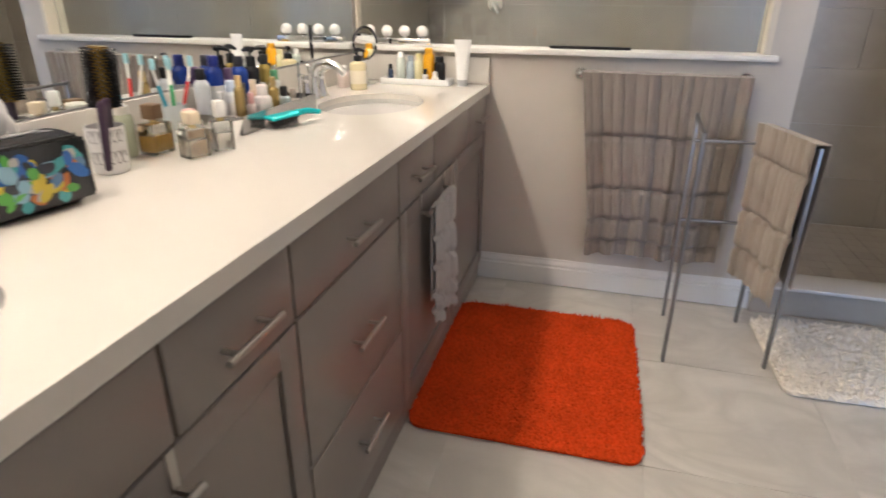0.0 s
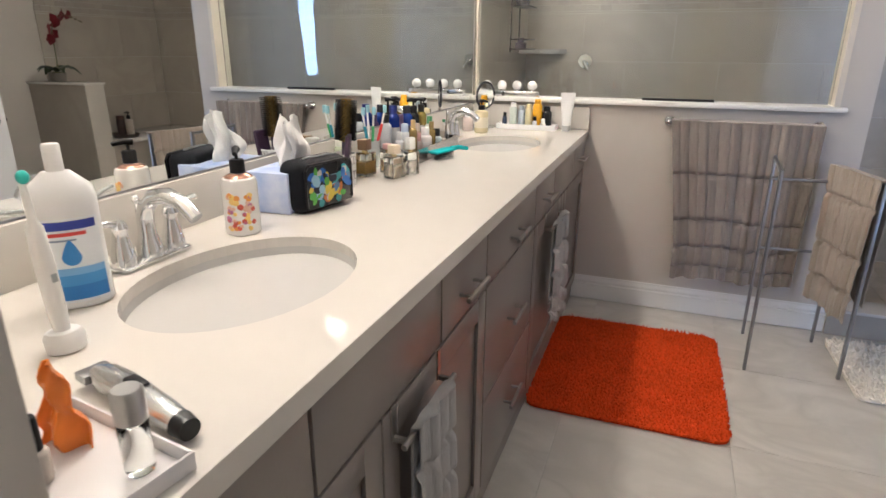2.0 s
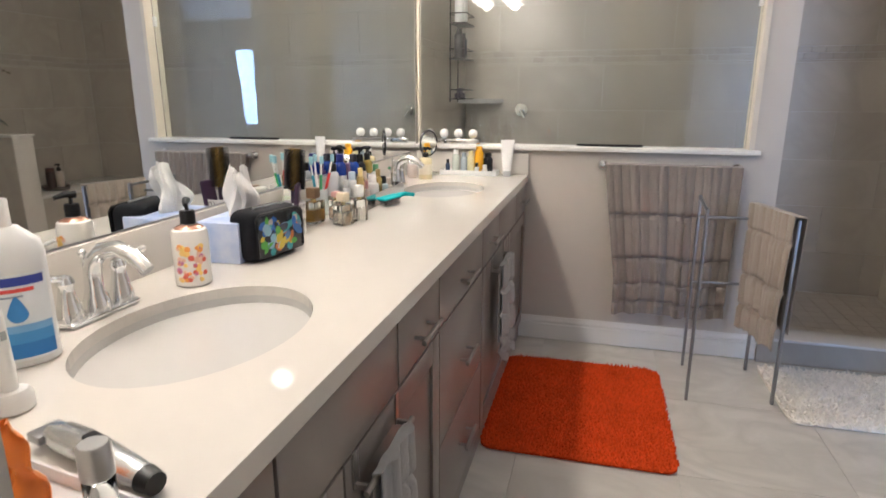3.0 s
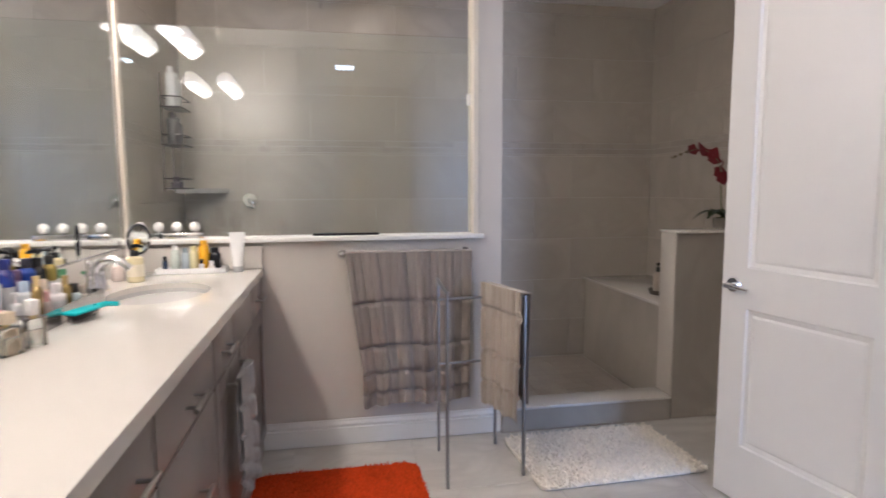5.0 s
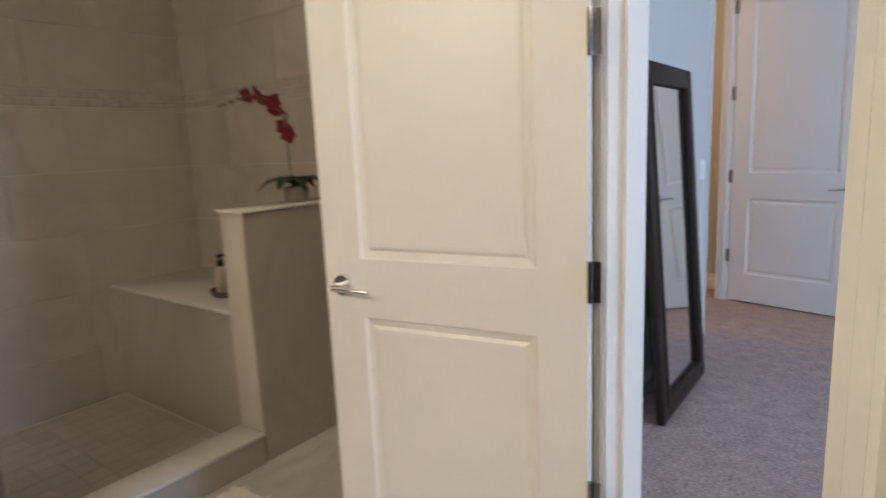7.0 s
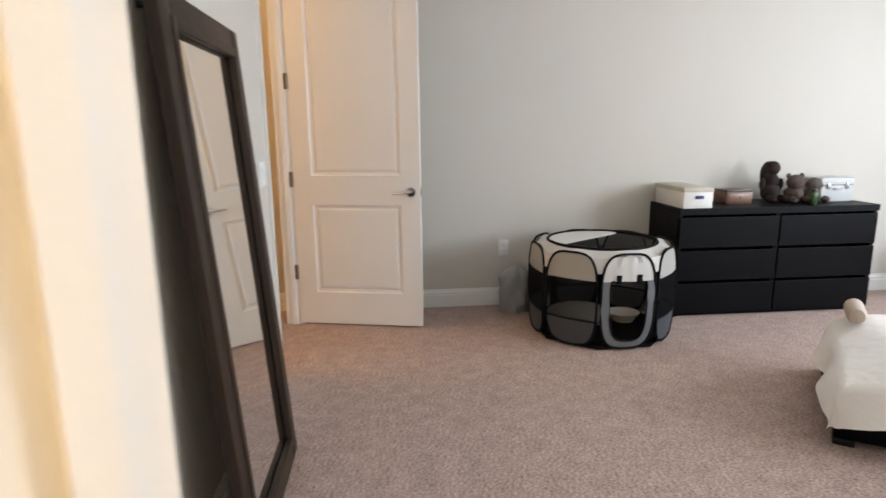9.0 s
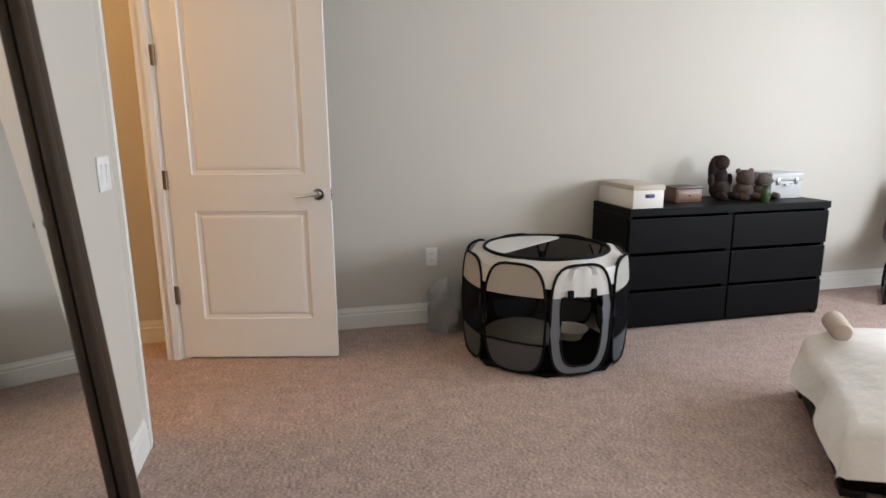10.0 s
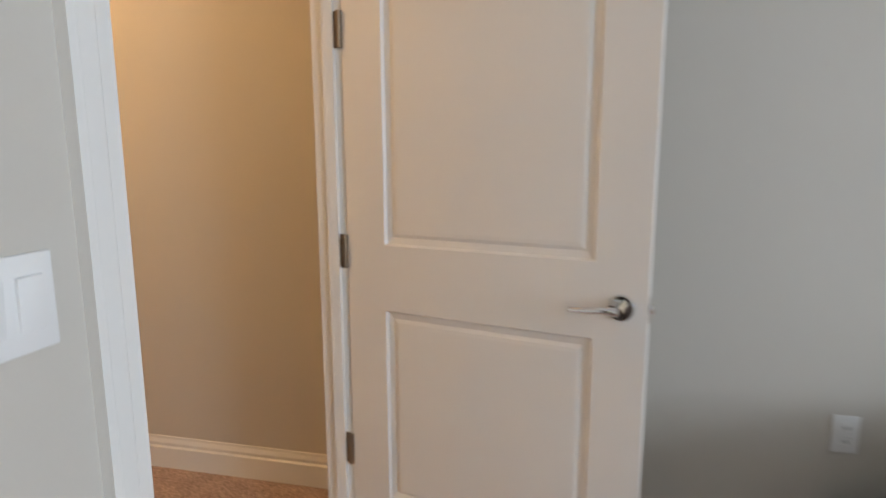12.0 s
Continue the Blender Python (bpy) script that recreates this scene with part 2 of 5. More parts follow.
def wall(name, label, prisms, mat=None):
    bm = NEW()
    for pts, z0, z1 in prisms:
        prism(bm, pts, z0, z1)
    return solid(name, bm, mat or PAINT, label, "wall", kind="structure", smooth=False)


def rect(x0, x1, y0, y1):
    return [(x0, y0), (x1, y0), (x1, y1), (x0, y1)]


wall_vanity = wall("wall_vanity", "greige painted wall behind the long vanity mirror", [(rect(0.70, 0.82, -1.02, 5.57), 0, H)])
wall_towel = wall("wall_towel", "greige half wall with a glazed opening above", [
    (rect(0.82, 2.73, 4.17, 4.29), 0, 1.09)])
wall("wall_pilaster", "greige pier beside the shower entry", [(rect(2.60, 2.73, 4.17, 4.29), 1.09, H)])
wall_shower = wall("wall_shower", "tiled back wall of the shower", [(rect(0.82, 4.45, 5.46, 5.57), 0, H)])
wall_shower_side = wall("wall_shower_side", "tiled side wall of the shower", [(rect(4.34, 4.45, 3.10, 5.46), 0, H)])
wall_near = wall("wall_near", "short greige wall at the vanity's end", [(rect(0.82, 1.503, 1.02, 1.145), 0, H)])
wall("wall_bath_back", "greige bathroom wall", [(rect(0.82, 2.90, -1.02, -0.90), 0, H)])
wall("wall_bath_right", "greige wall between bathroom and bedroom", [(rect(2.90, 3.02, -2.72, 1.7945), 0, H)])
WD = 0.096  # depth of the diagonal wall
a, b = JL + WD * NRM, JR + WD * NRM
wall("wall_door", "diagonal wall with the bathroom doorway", [
    ([tuple(JL), tuple(a), (a.x + 2.98 - a.y, 2.98), (4.26, 3.10), (JL.x + 3.10 - JL.y, 3.10)], 0, H),
    ([tuple(JR), (2.90, JR.y - JR.x + 2.90), (3.02, 1.7945), (b.x - (b.y - 1.7945), 1.7945), tuple(b)], 0, H),
    ([tuple(JR), tuple(b), tuple(a), tuple(JL)], DH, H)])
wall("wall_north", "pale greige bedroom wall with a door opening", [
    (rect(4.26, 6.505, 2.98, 3.10), 0, H), (rect(7.438, 7.70, 2.98, 3.10), 0, H), (rect(6.505, 7.438, 2.98, 3.10), DH, H)])
wall("wall_east", "greige bedroom wall behind the dresser", [(rect(7.70, 7.82, -2.72, 3.10), 0, H)])
WINS = [(3.5, 4.9), (5.75, 6.45)]
wall("wall_south", "bedroom wall with two windows", [
    (rect(3.02, 3.5, -2.72, -2.60), 0, H), (rect(4.9, 5.75, -2.72, -2.60), 0, H), (rect(6.45, 7.70, -2.72, -2.60), 0, H)]
    + [(rect(p, q, -2.72, -2.60), z0, z1) for p, q in WINS for z0, z1 in ((0, 0.85), (2.25, H))])
wall("wall_hall_east", "tan-lit hallway wall", [(rect(7.76, 7.88, 3.10, 6.2), 0, H)])
wall("wall_hall_west", "tan-lit hallway wall", [(rect(6.2, 6.32, 3.10, 6.2), 0, H)])
wall("wall_hall_north", "tan-lit hallway end wall", [(rect(6.2, 7.88, 6.2, 6.32), 0, H)])
solid("ceiling_bath", box(NEW(), 0.70, 4.45, -1.02, 5.57, H, H + 0.1), CEIL, "white bathroom ceiling", "ceiling", kind="structure", smooth=False)
bm = prism(NEW(), [(3.03, -2.72), (7.82, -2.72), (7.88, 3.10), (7.88, 6.32), (6.2, 6.32), (6.2, 3.10), (4.46, 3.10), (4.46, 2.0)], H + 0.002, H + 0.1)
solid("ceiling_bedroom", bm, CEIL, "white bedroom and hallway ceiling", "ceiling", kind="structure", smooth=False)
floor_bath = solid("floor_bath", box(NEW(), 0.70, 4.45, -1.02, 5.57, -0.12, -0.0045), GROUT, "grey stone-look tiled bathroom floor", "floor", kind="structure", smooth=False)
mid_l, mid_r = JL + 0.05 * NRM, JR + 0.05 * NRM
bm = prism(NEW(), [(3.0, -2.7), (7.75, -2.7), (7.75, 3.05), (7.80, 3.1), (7.80, 6.25), (6.25, 6.25), (6.25, 3.05), (4.3, 3.0), tuple(mid_l), tuple(mid_r), (3.0, 1.82)], -0.01, 0.0)
solid("floor_bedroom", bm, CARPET, "pinkish grey-beige cut-pile carpet", "carpet", kind="structure", smooth=False)


def moulding(name, p, q, inward, h=0.135, t=0.016, label="white moulded baseboard"):
    """A baseboard from p to q, whose profile stands out towards inward."""
    p, q, w = Vector(p), Vector(q), Vector(inward).normalized()
    prof = [(0, 0), (t, 0), (t, h * 0.66), (t * 0.6, h * 0.70), (t * 0.75, h * 0.80), (t * 0.35, h * 0.92), (t * 0.3, h), (0, h)]
    bm = NEW()
    r0 = [bm.verts.new((p.x + w.x * d, p.y + w.y * d, z)) for d, z in prof]
    r1 = [bm.verts.new((q.x + w.x * d, q.y + w.y * d, z)) for d, z in prof]
    k = len(prof)
    fs = [bm.faces.new((r0[i], r0[(i + 1) % k], r1[(i + 1) % k], r1[i])) for i in range(k)]
    fs += [bm.faces.new(r0[::-1]), bm.faces.new(r1)]
    bmesh.ops.recalc_face_normals(bm, faces=fs)
    return solid(name, bm, TRIM, label, "baseboard", kind="structure", smooth=False)


moulding("baseboard", (1.40, 4.17), (2.73, 4.17), (0, -1))
moulding("baseboard", (2.73, 4.154), (2.73, 4.29), (1, 0))
moulding("baseboard", (7.70, -2.6), (7.70, 2.98), (-1, 0))
moulding("baseboard", (4.28, 2.98), (6.43, 2.98), (0, -1))
moulding("baseboard", (7.76, 3.10), (7.76, 6.2), (-1, 0))
moulding("baseboard", (3.76 + 0.06, 2.50 + 0.06), (4.25, 2.985), (0.7071, -0.7071))


def casing(name, p, q, out, z1, flip=False):
    """Stepped door casing up one side: p the opening's edge, q the outer edge, out the way it stands proud."""
    p, q, w = Vector(p), Vector(q), Vector(out).normalized()
    d = q - p
    pts = [p, p + d, p + d + w * 0.02, p + d * 0.8 + w * 0.02, p + d * 0.72 + w * 0.015, p + d * 0.3 + w * 0.013, p + d * 0.22 + w * 0.009, p + w * 0.008]
    return solid(name, prism(NEW(), [tuple(v) for v in pts], 0, z1), TRIM, "white moulded door casing", "trim", kind="structure", smooth=False)


# bathroom doorway: jamb linings and casings
def jamb(name, c, along, across, depth):
    """A lining c..c+across*depth, 18 mm thick along."""
    c, al, ac = Vector(c), Vector(along), Vector(across)
    pts = [c, c + al * 0.02, c + al * 0.02 + ac * depth, c + ac * depth]
    bm = prism(NEW(), [tuple(v) for v in pts], 0, DH)
    stop = [c + al * 0.02 + ac * depth * 0.42, c + al * 0.032 + ac * depth * 0.42, c + al * 0.032 + ac * depth * 0.7, c + al * 0.02 + ac * depth * 0.7]
    prism(bm, [tuple(v) for v in stop], 0, DH)
    return solid(name, bm, TRIM, "white door jamb lining", "trim", kind="structure", smooth=False)


jamb("trim_jamb", JL, -U, NRM, WD)
jamb("trim_jamb", JR, U, NRM, WD)
casing("trim_casing", JL + WD * NRM, JL + WD * NRM + 0.075 * U, NRM, DH + 0.06)
casing("trim_casing", JR + WD * NRM, JR + WD * NRM - 0.075 * U, NRM, DH + 0.06)
casing("trim_casing", JL, JL + 0.075 * U, -NRM, DH + 0.06)
casing("trim_casing", JR, JR - 0.075 * U, -NRM, DH + 0.06)
# bedroom's hallway door: jambs and casings
jamb("trim_jamb", (6.505, 2.98), (1, 0), (0, 1), 0.12)
jamb("trim_jamb", (7.438, 2.98), (-1, 0), (0, 1), 0.12)
casing("trim_casing", (6.505, 2.98), (6.43, 2.98), (0, -1), DH + 0.06)
casing("trim_casing", (7.438, 2.98), (7.513, 2.98), (0, -1), DH + 0.06)
casing("trim_casing", (7.438, 3.10), (7.513, 3.10), (0, 1), DH + 0.06)
solid("trim_head", box(NEW(), 6.43, 7.513, 2.96, 2.98, DH + 0.002, DH + 0.075, 0.004), TRIM, "white door head casing", "trim", kind="structure", smooth=False)

# bedroom windows: frame, sill, panes
for i, (x0, x1) in enumerate(WINS):
    w = thing("window_%d" % (i + 1), "white framed window in the bedroom wall", "window", kind="structure")
    bm = NEW()
    for xa, xb, za, zb in ((x0, x1, 0.85, 0.9), (x0, x1, 2.2, 2.25), (x0, x0 + 0.05, 0.9, 2.2), (x1 - 0.05, x1, 0.9, 2.2), (x0 + 0.05, x1 - 0.05, 1.53, 1.57)):
        box(bm, xa, xb, -2.69, -2.65, za, zb)
    part("window_frame", bm, TRIM, w, smooth=False)
    part("window_sill", box(NEW(), x0 - 0.03, x1 + 0.03, -2.645, -2.57, 0.835, 0.852, 0.004), TRIM, w)
    for za, zb in ((0.9, 1.53), (1.57, 2.2)):
        g = part("pane", box(NEW(), x0 + 0.05, x1 - 0.05, -2.673, -2.669, za, zb), GLASS, w, smooth=False)
        g.visible_shadow = False
solid("ground", box(NEW(), -400, 400, -400, 400, -0.6, -0.5), material("lawn", (0.07, 0.10, 0.035), 0.95, scale=30, vary=0.2), "green lawn outside", "ground", kind="structure", smooth=False)

# ---- doors ----
def door_leaf(name, label, m, w, lever_side, hinge_mat, kz, panels, hinges):
    """A two-panel door: hinge edge at the origin, leaf along +x, faces at y = 0 and y = 0.035."""
    d = thing(name, label, "door", m, kind="structure")
    st, h, t = 0.128, 2.40, 0.035
    bm = NEW()
    box(bm, 0, st, 0, t, 0, h)
    box(bm, w - st, w, 0, t, 0, h)
    for z0, z1 in ((0, panels[0][0]), (panels[0][1], panels[1][0]), (panels[1][1], h)):
        box(bm, st, w - st, 0, t, z0, z1)
    part("leaf", bm, DOOR, d, smooth=False)
    for z0, z1 in panels:
        bm = NEW()
        for y, s in ((0.0, 1), (t, -1)):
            # sloped ogee into the field, then the raised field
            loops = []
            for inset, dep in ((0, 0), (0.006, 0.007), (0.024, 0.011), (0.034, 0.006), (0.045, 0.005)):
                yy = y + s * dep
                loops.append([bm.verts.new(v) for v in ((st + inset, yy, z0 + inset), (w - st - inset, yy, z0 + inset),
                                                        (w - st - inset, yy, z1 - inset), (st + inset, yy, z1 - inset))])
            for p, q in zip(loops, loops[1:]):
                for i in range(4):
                    bm.faces.new((p[i], p[(i + 1) % 4], q[(i + 1) % 4], q[i]))
            bm.faces.new(loops[-1])
        bmesh.ops.recalc_face_normals(bm, faces=bm.faces)
        part("panel", bm, DOOR, d, smooth=False)
    xk = w - 0.062
    for s, y in ((-1, 0.0), (1, t)):
        bm = NEW()
        rod(bm, (xk, y, kz), (xk, y + s * 0.009, kz), 0.034, 0.030, 24)
        rod(bm, (xk, y + s * 0.009, kz), (xk, y + s * 0.05, kz), 0.011, 0.011, 14)
        tube(bm, [(xk, y + s * 0.05, kz), (xk - 0.03, y + s * 0.054, kz + 0.002), (xk - 0.07, y + s * 0.052, kz - 0.003), (xk - 0.115, y + s * 0.048, kz - 0.005)],
             [0.011, 0.010, 0.008, 0.007], 10)
        part("lever_handle", bm, CHROME, d, "polished chrome lever handle")
    bm = NEW()
    box(bm, w, w + 0.002, 0.006, 0.029, kz - 0.033, kz + 0.032)
    box(bm, w + 0.002, w + 0.013, 0.011, 0.024, kz - 0.012, kz + 0.012, 0.003)
    part("latch", bm, CHROME, d)
    for z in hinges:
        bm = NEW()
        rod(bm, (-0.006, -0.006 if lever_side < 0 else t + 0.006, z - 0.05), (-0.006, -0.006 if lever_side < 0 else t + 0.006, z + 0.05), 0.007, None, 10)
        yy = -0.002 if lever_side < 0 else t
        box(bm, -0.03, 0.002, yy, yy + 0.003, z - 0.05, z + 0.05)
        part("hinge", bm, hinge_mat, d, "dark metal butt hinge")
    return d


# bathroom door stands open against the nook, leaf face towards the vanity
ang = math.degrees(math.atan2(3.395 - 2.605, 3.525 - 3.665))
door_leaf("door_1", "white two-panel door with a chrome lever, standing open", pose(3.665, 2.605, 0.01, 0, 0, ang), 0.775, 1, POLISHED, 0.935, ((0.245, 0.842), (1.014, 2.26)), (0.425, 0.99, 1.555, 2.12))
# bedroom door stands open, a little past square
ang = math.degrees(math.atan2(2.181 - 3.02, 7.217 - 7.415))
door_leaf("door_2", "white two-panel bedroom door, standing open", pose(7.412, 3.005, 0.012, 0, 0, ang), 0.855, -1, BRASS, 0.908, ((0.222, 0.822), (1.015, 2.26)), (0.36, 0.99, 1.62, 2.25))

# ---- vanity ----
YN, YF = 1.147, 4.168
FX = 1.45


def pull(bm, y, z, length=0.155, vertical=False):
    for s in (-1, 1):
        o = s * (length / 2 - 0.028)
        rod(bm, (FX + 0.018, y + (0 if vertical else o), z + (o if vertical else 0)), (FX + 0.050, y + (0 if vertical else o), z + (o if vertical else 0)), 0.005, None, 8)
    e = length / 2
    rod(bm, (FX + 0.050, y - (0 if vertical else e), z - (e if vertical else 0)), (FX + 0.050, y + (0 if vertical else e), z + (e if vertical else 0)), 0.0062, None, 10)
    return bm


def slab_front(parent, name, y0, y1, z0, z1, handle=True, hz=None):
    p = part(name, box(NEW(), FX, FX + 0.019, y0 + 0.004, y1 - 0.004, z0 + 0.003, z1 - 0.003, 0.0025), CAB, parent)
    if handle:
        part("handle", pull(NEW(), (y0 + y1) / 2, hz or (z0 + z1) / 2), NICKEL, p, "brushed nickel bar pull")
    return p


def shaker_door(parent, y0, y1, z0, z1):
    y0, y1, z0, z1, f = y0 + 0.004, y1 - 0.004, z0 + 0.003, z1 - 0.003, 0.062
    door = part("door", box(NEW(), FX, FX + 0.009, y0, y1, z0, z1), CAB, parent)
    for ya, yb, za, zb, name in ((y0, y0 + f, z0, z1, "stile"), (y1 - f, y1, z0, z1, "stile"), (y0 + f, y1 - f, z0, z0 + f, "rail"), (y0 + f, y1 - f, z1 - f, z1, "rail")):
        part(name, box(NEW(), FX + 0.009, FX + 0.019, ya, yb, za, zb, 0.0015), CAB, door)
    return door


def cabinet(label, y0, y1):
    c = thing("vanity_cabinet", label, "cabinet", group="vanity cabinets")
    bm = NEW()
    box(bm, 0.822, FX - 0.001, y0 + 0.001, y0 + 0.018, 0.09, 0.915)
    box(bm, 0.822, FX - 0.001, y1 - 0.018, y1 - 0.001, 0.09, 0.915)
    box(bm, 0.822, FX - 0.001, y0 + 0.018, y1 - 0.018, 0.09, 0.108)
    box(bm, FX - 0.02, FX - 0.001, y0 + 0.018, y1 - 0.018, 0.108, 0.55)
    box(bm, FX - 0.02, FX - 0.001, y0 + 0.018, y1 - 0.018, 0.55, 0.912)
    part("body", bm, GAP, c, smooth=False)
    part("plinth", box(NEW(), FX - 0.03, FX + 0.004, y0 + 0.001, y1 - 0.001, 0.0, 0.088), CAB, c, smooth=False)
    return c


ZD = 0.755
c = cabinet("greige vanity cabinet with drawers and doors below a basin", YN, 2.328)
slab_front(c, "drawer", YN + 0.01, 1.499, ZD, 0.912)
slab_front(c, "false_front", 1.499, 1.993, ZD, 0.912, False)
slab_front(c, "drawer", 1.993, 2.328, ZD, 0.912, hz=0.825)
shaker_door(c, YN + 0.01, 1.705, 0.10, ZD)
shaker_door(c, 1.705, 2.328, 0.10, ZD)
c = cabinet("greige vanity cabinet with three stacked drawers", 2.328, 2.923)
for z0, z1, hz in ((ZD, 0.912, 0.825), (0.395, ZD, 0.56), (0.10, 0.395, 0.258)):
    slab_front(c, "drawer", 2.328, 2.923, z0, z1, hz=hz)
c = cabinet("greige vanity cabinet with drawers and doors under the far basin", 2.923, YF)
slab_front(c, "drawer", 2.923, 3.276, ZD, 0.912)
slab_front(c, "false_front", 3.276, 3.78, ZD, 0.912, False)
slab_front(c, "drawer", 3.78, YF - 0.01, ZD, 0.912)
shaker_door(c, 2.923, 3.54, 0.10, ZD)
shaker_door(c, 3.54, YF - 0.01, 0.10, ZD)

CT = 0.957
BASINS = [(1.172, 1.765), (1.165, 3.52)]
RX, RY = 0.182, 0.245
bm = NEW()
# slab with two oval cut-outs, strip by strip between them
edge = [YN + 0.002, 2.64, YF - 0.002]
for (cx, cy), y0, y1 in zip(BASINS, edge, edge[1:]):
    k = 48
    rim = [(cx + RX * math.cos(6.28318 * i / k), cy + RY * math.sin(6.28318 * i / k)) for i in range(k)]
    outer = []
    for i in range(k):
        dx, dy = math.cos(6.28318 * i / k) * RX, math.sin(6.28318 * i / k) * RY
        s = min(((1.48 - cx) / dx) if dx > 1e-9 else ((0.822 - cx) / dx) if dx < -1e-9 else 1e9,
                ((y1 - cy) / dy) if dy > 1e-9 else ((y0 - cy) / dy) if dy < -1e-9 else 1e9)
        outer.append((cx + dx * s, cy + dy * s))
    corners = [(1.48, y0), (1.48, y1), (0.822, y0), (0.822, y1)]
    for q in corners:
        j = min(range(k), key=lambda i: (outer[i][0] - q[0]) ** 2 + (outer[i][1] - q[1]) ** 2)
        outer[j] = q
    for z, s in ((CT, 1), (CT - 0.038, -1)):
        vi, vo = [bm.verts.new((x, y, z)) for x, y in rim], [bm.verts.new((x, y, z)) for x, y in outer]
        for i in range(k):
            f = (vi[i], vo[i], vo[(i + 1) % k], vi[(i + 1) % k])
            bm.faces.new(f if s > 0 else f[::-1])
        if s > 0:
            top_i, top_o = vi, vo
    for i in range(k):
        bm.faces.new((top_i[(i + 1) % k], top_i[i], vi[i], vi[(i + 1) % k])[::-1])
        bm.faces.new((top_o[i], top_o[(i + 1) % k], vo[(i + 1) % k], vo[i])[::-1])
bmesh.ops.remove_doubles(bm, verts=bm.verts, dist=0.0005)
bmesh.ops.recalc_face_normals(bm, faces=bm.faces)
counter = solid("countertop", bm, QUARTZ, "long cream quartz vanity countertop with two basins", "countertop", smooth=False)
bm = box(NEW(), 0.822, 0.842, YN + 0.002, YF - 0.024, CT + 0.0005, 1.072, 0.0015)
box(bm, 0.822, 1.478, YF - 0.022, YF, CT + 0.0005, 1.072, 0.0015)
part("backsplash", bm, QUARTZ, counter)
for cx, cy in BASINS:
    s = thing("basin", "white oval porcelain undermount basin", "basin", pose(cx, cy, CT - 0.012), "basins")
    prof = [(1.08, -0.027), (1.0, -0.026), (0.998, -0.010), (0.985, -0.030), (0.95, -0.068), (0.88, -0.100), (0.74, -0.125), (0.52, -0.141), (0.28, -0.148), (0.1, -0.150)]
    bm = lathe(NEW(), prof, seg=48, sx=RX, sy=RY)
    part("bowl", bm, PORC, s)
    part("drain", lathe(NEW(), [(0.001, -0.142), (0.022, -0.142), (0.026, -0.147)], seg=20), CHROME, s)

    f = thing("faucet", "polished chrome two-handle widespread faucet", "faucet", pose(0.935, cy, CT), "faucets")
    part("base", box(NEW(), -0.028, 0.028, -0.085, 0.085, 0, 0.012, 0.008), CHROME, f)
    bm = lathe(NEW(), [(0.026, 0.01), (0.024, 0.03), (0.017, 0.055), (0.016, 0.09), (0.016, 0.10)], seg=18)
    tube(bm, [(0, 0, 0.085), (0.006, 0, 0.108), (0.03, 0, 0.130), (0.066, 0, 0.136), (0.10, 0, 0.124), (0.128, 0, 0.098)], [0.016, 0.016, 0.016, 0.016, 0.015, 0.014], 14)
    part("spout", bm, CHROME, f)
    bm = rod(NEW(), (-0.018, 0, 0.012), (-0.018, 0, 0.118), 0.0035)
    ball(bm, (-0.018, 0, 0.122), 0.0085)
    part("lift_rod", bm, CHROME, f)
    for sy in (-1, 1):
        bm = lathe(NEW(), [(0.024, 0.01), (0.022, 0.03), (0.014, 0.065), (0.013, 0.075), (0.0165, 0.082), (0.012, 0.094), (0.002, 0.098)], (0, sy * 0.062, 0), 18)
        tube(bm, [(0, sy * 0.062, 0.088), (0.004, sy * 0.09, 0.098), (0.01, sy * 0.125, 0.103)], [0.0075, 0.0065, 0.007], 10)
        part("handle", bm, CHROME, f)

m = thing("wall_mirror", "large frameless vanity mirror above the backsplash", "mirror")
part("glass", box(NEW(), 0.8215, 0.8275, YN + 0.004, 4.166, 1.076, 2.33), MIRROR, m, smooth=False)
part("channel", box(NEW(), 0.8215, 0.831, YN + 0.004, 4.166, 1.0728, 1.0765), STEEL, m, smooth=False)

# ---- shower ----
solid("sill", box(NEW(), 0.832, 2.625, 4.128, 4.30, 1.091, 1.114, 0.004), TRIM, "white sill below the shower glass", "sill", kind="structure")
bm = box(NEW(), 2.574, 2.599, 4.164, 4.296, 1.115, H)
box(bm, 0.829, 0.840, 4.20, 4.256, 1.115, H)
solid("trim_glass", bm, material("cream_trim", (0.70, 0.64, 0.53), 0.4, vary=0.03), "cream side trims of the shower glass", "trim", kind="structure", smooth=False)
g = thing("shower_glass", "clear fixed shower glass panel above the half wall", "glass panel")
part("pane", box(NEW(), 0.841, 2.573, 4.236, 4.246, 1.116, 2.15), GLASS, g, smooth=False).visible_shadow = False
part("clip", box(NEW(), 2.555, 2.5735, 4.226, 4.256, 1.80, 1.86, 0.003), WHITE, g)
c = solid("shower_curb", box(NEW(), 2.732, 3.755, 4.135, 4.285, -0.005, 0.125), STILE, "tiled shower curb with a cream stone cap", "curb", kind="structure", smooth=False)
part("cap", box(NEW(), 2.732, 3.753, 4.122, 4.295, 0.126, 0.142, 0.003), QUARTZ, c)
p = solid("wall_pony", box(NEW(), 3.765, 4.338, 4.138, 4.285, 0, 1.095), STILE, "tiled half wall beside the shower bench", "wall", kind="structure", smooth=False)
part("cap", box(NEW(), 3.742, 4.338, 4.118, 4.30, 1.0955, 1.112, 0.003), QUARTZ, p)
part("end_trim", box(NEW(), 3.752, 3.764, 4.134, 4.288, 0.143, 1.0945, 0.002), material("beige_tile", (0.52, 0.48, 0.42), 0.35, scale=60, vary=0.05), p, "pale beige tiled end")
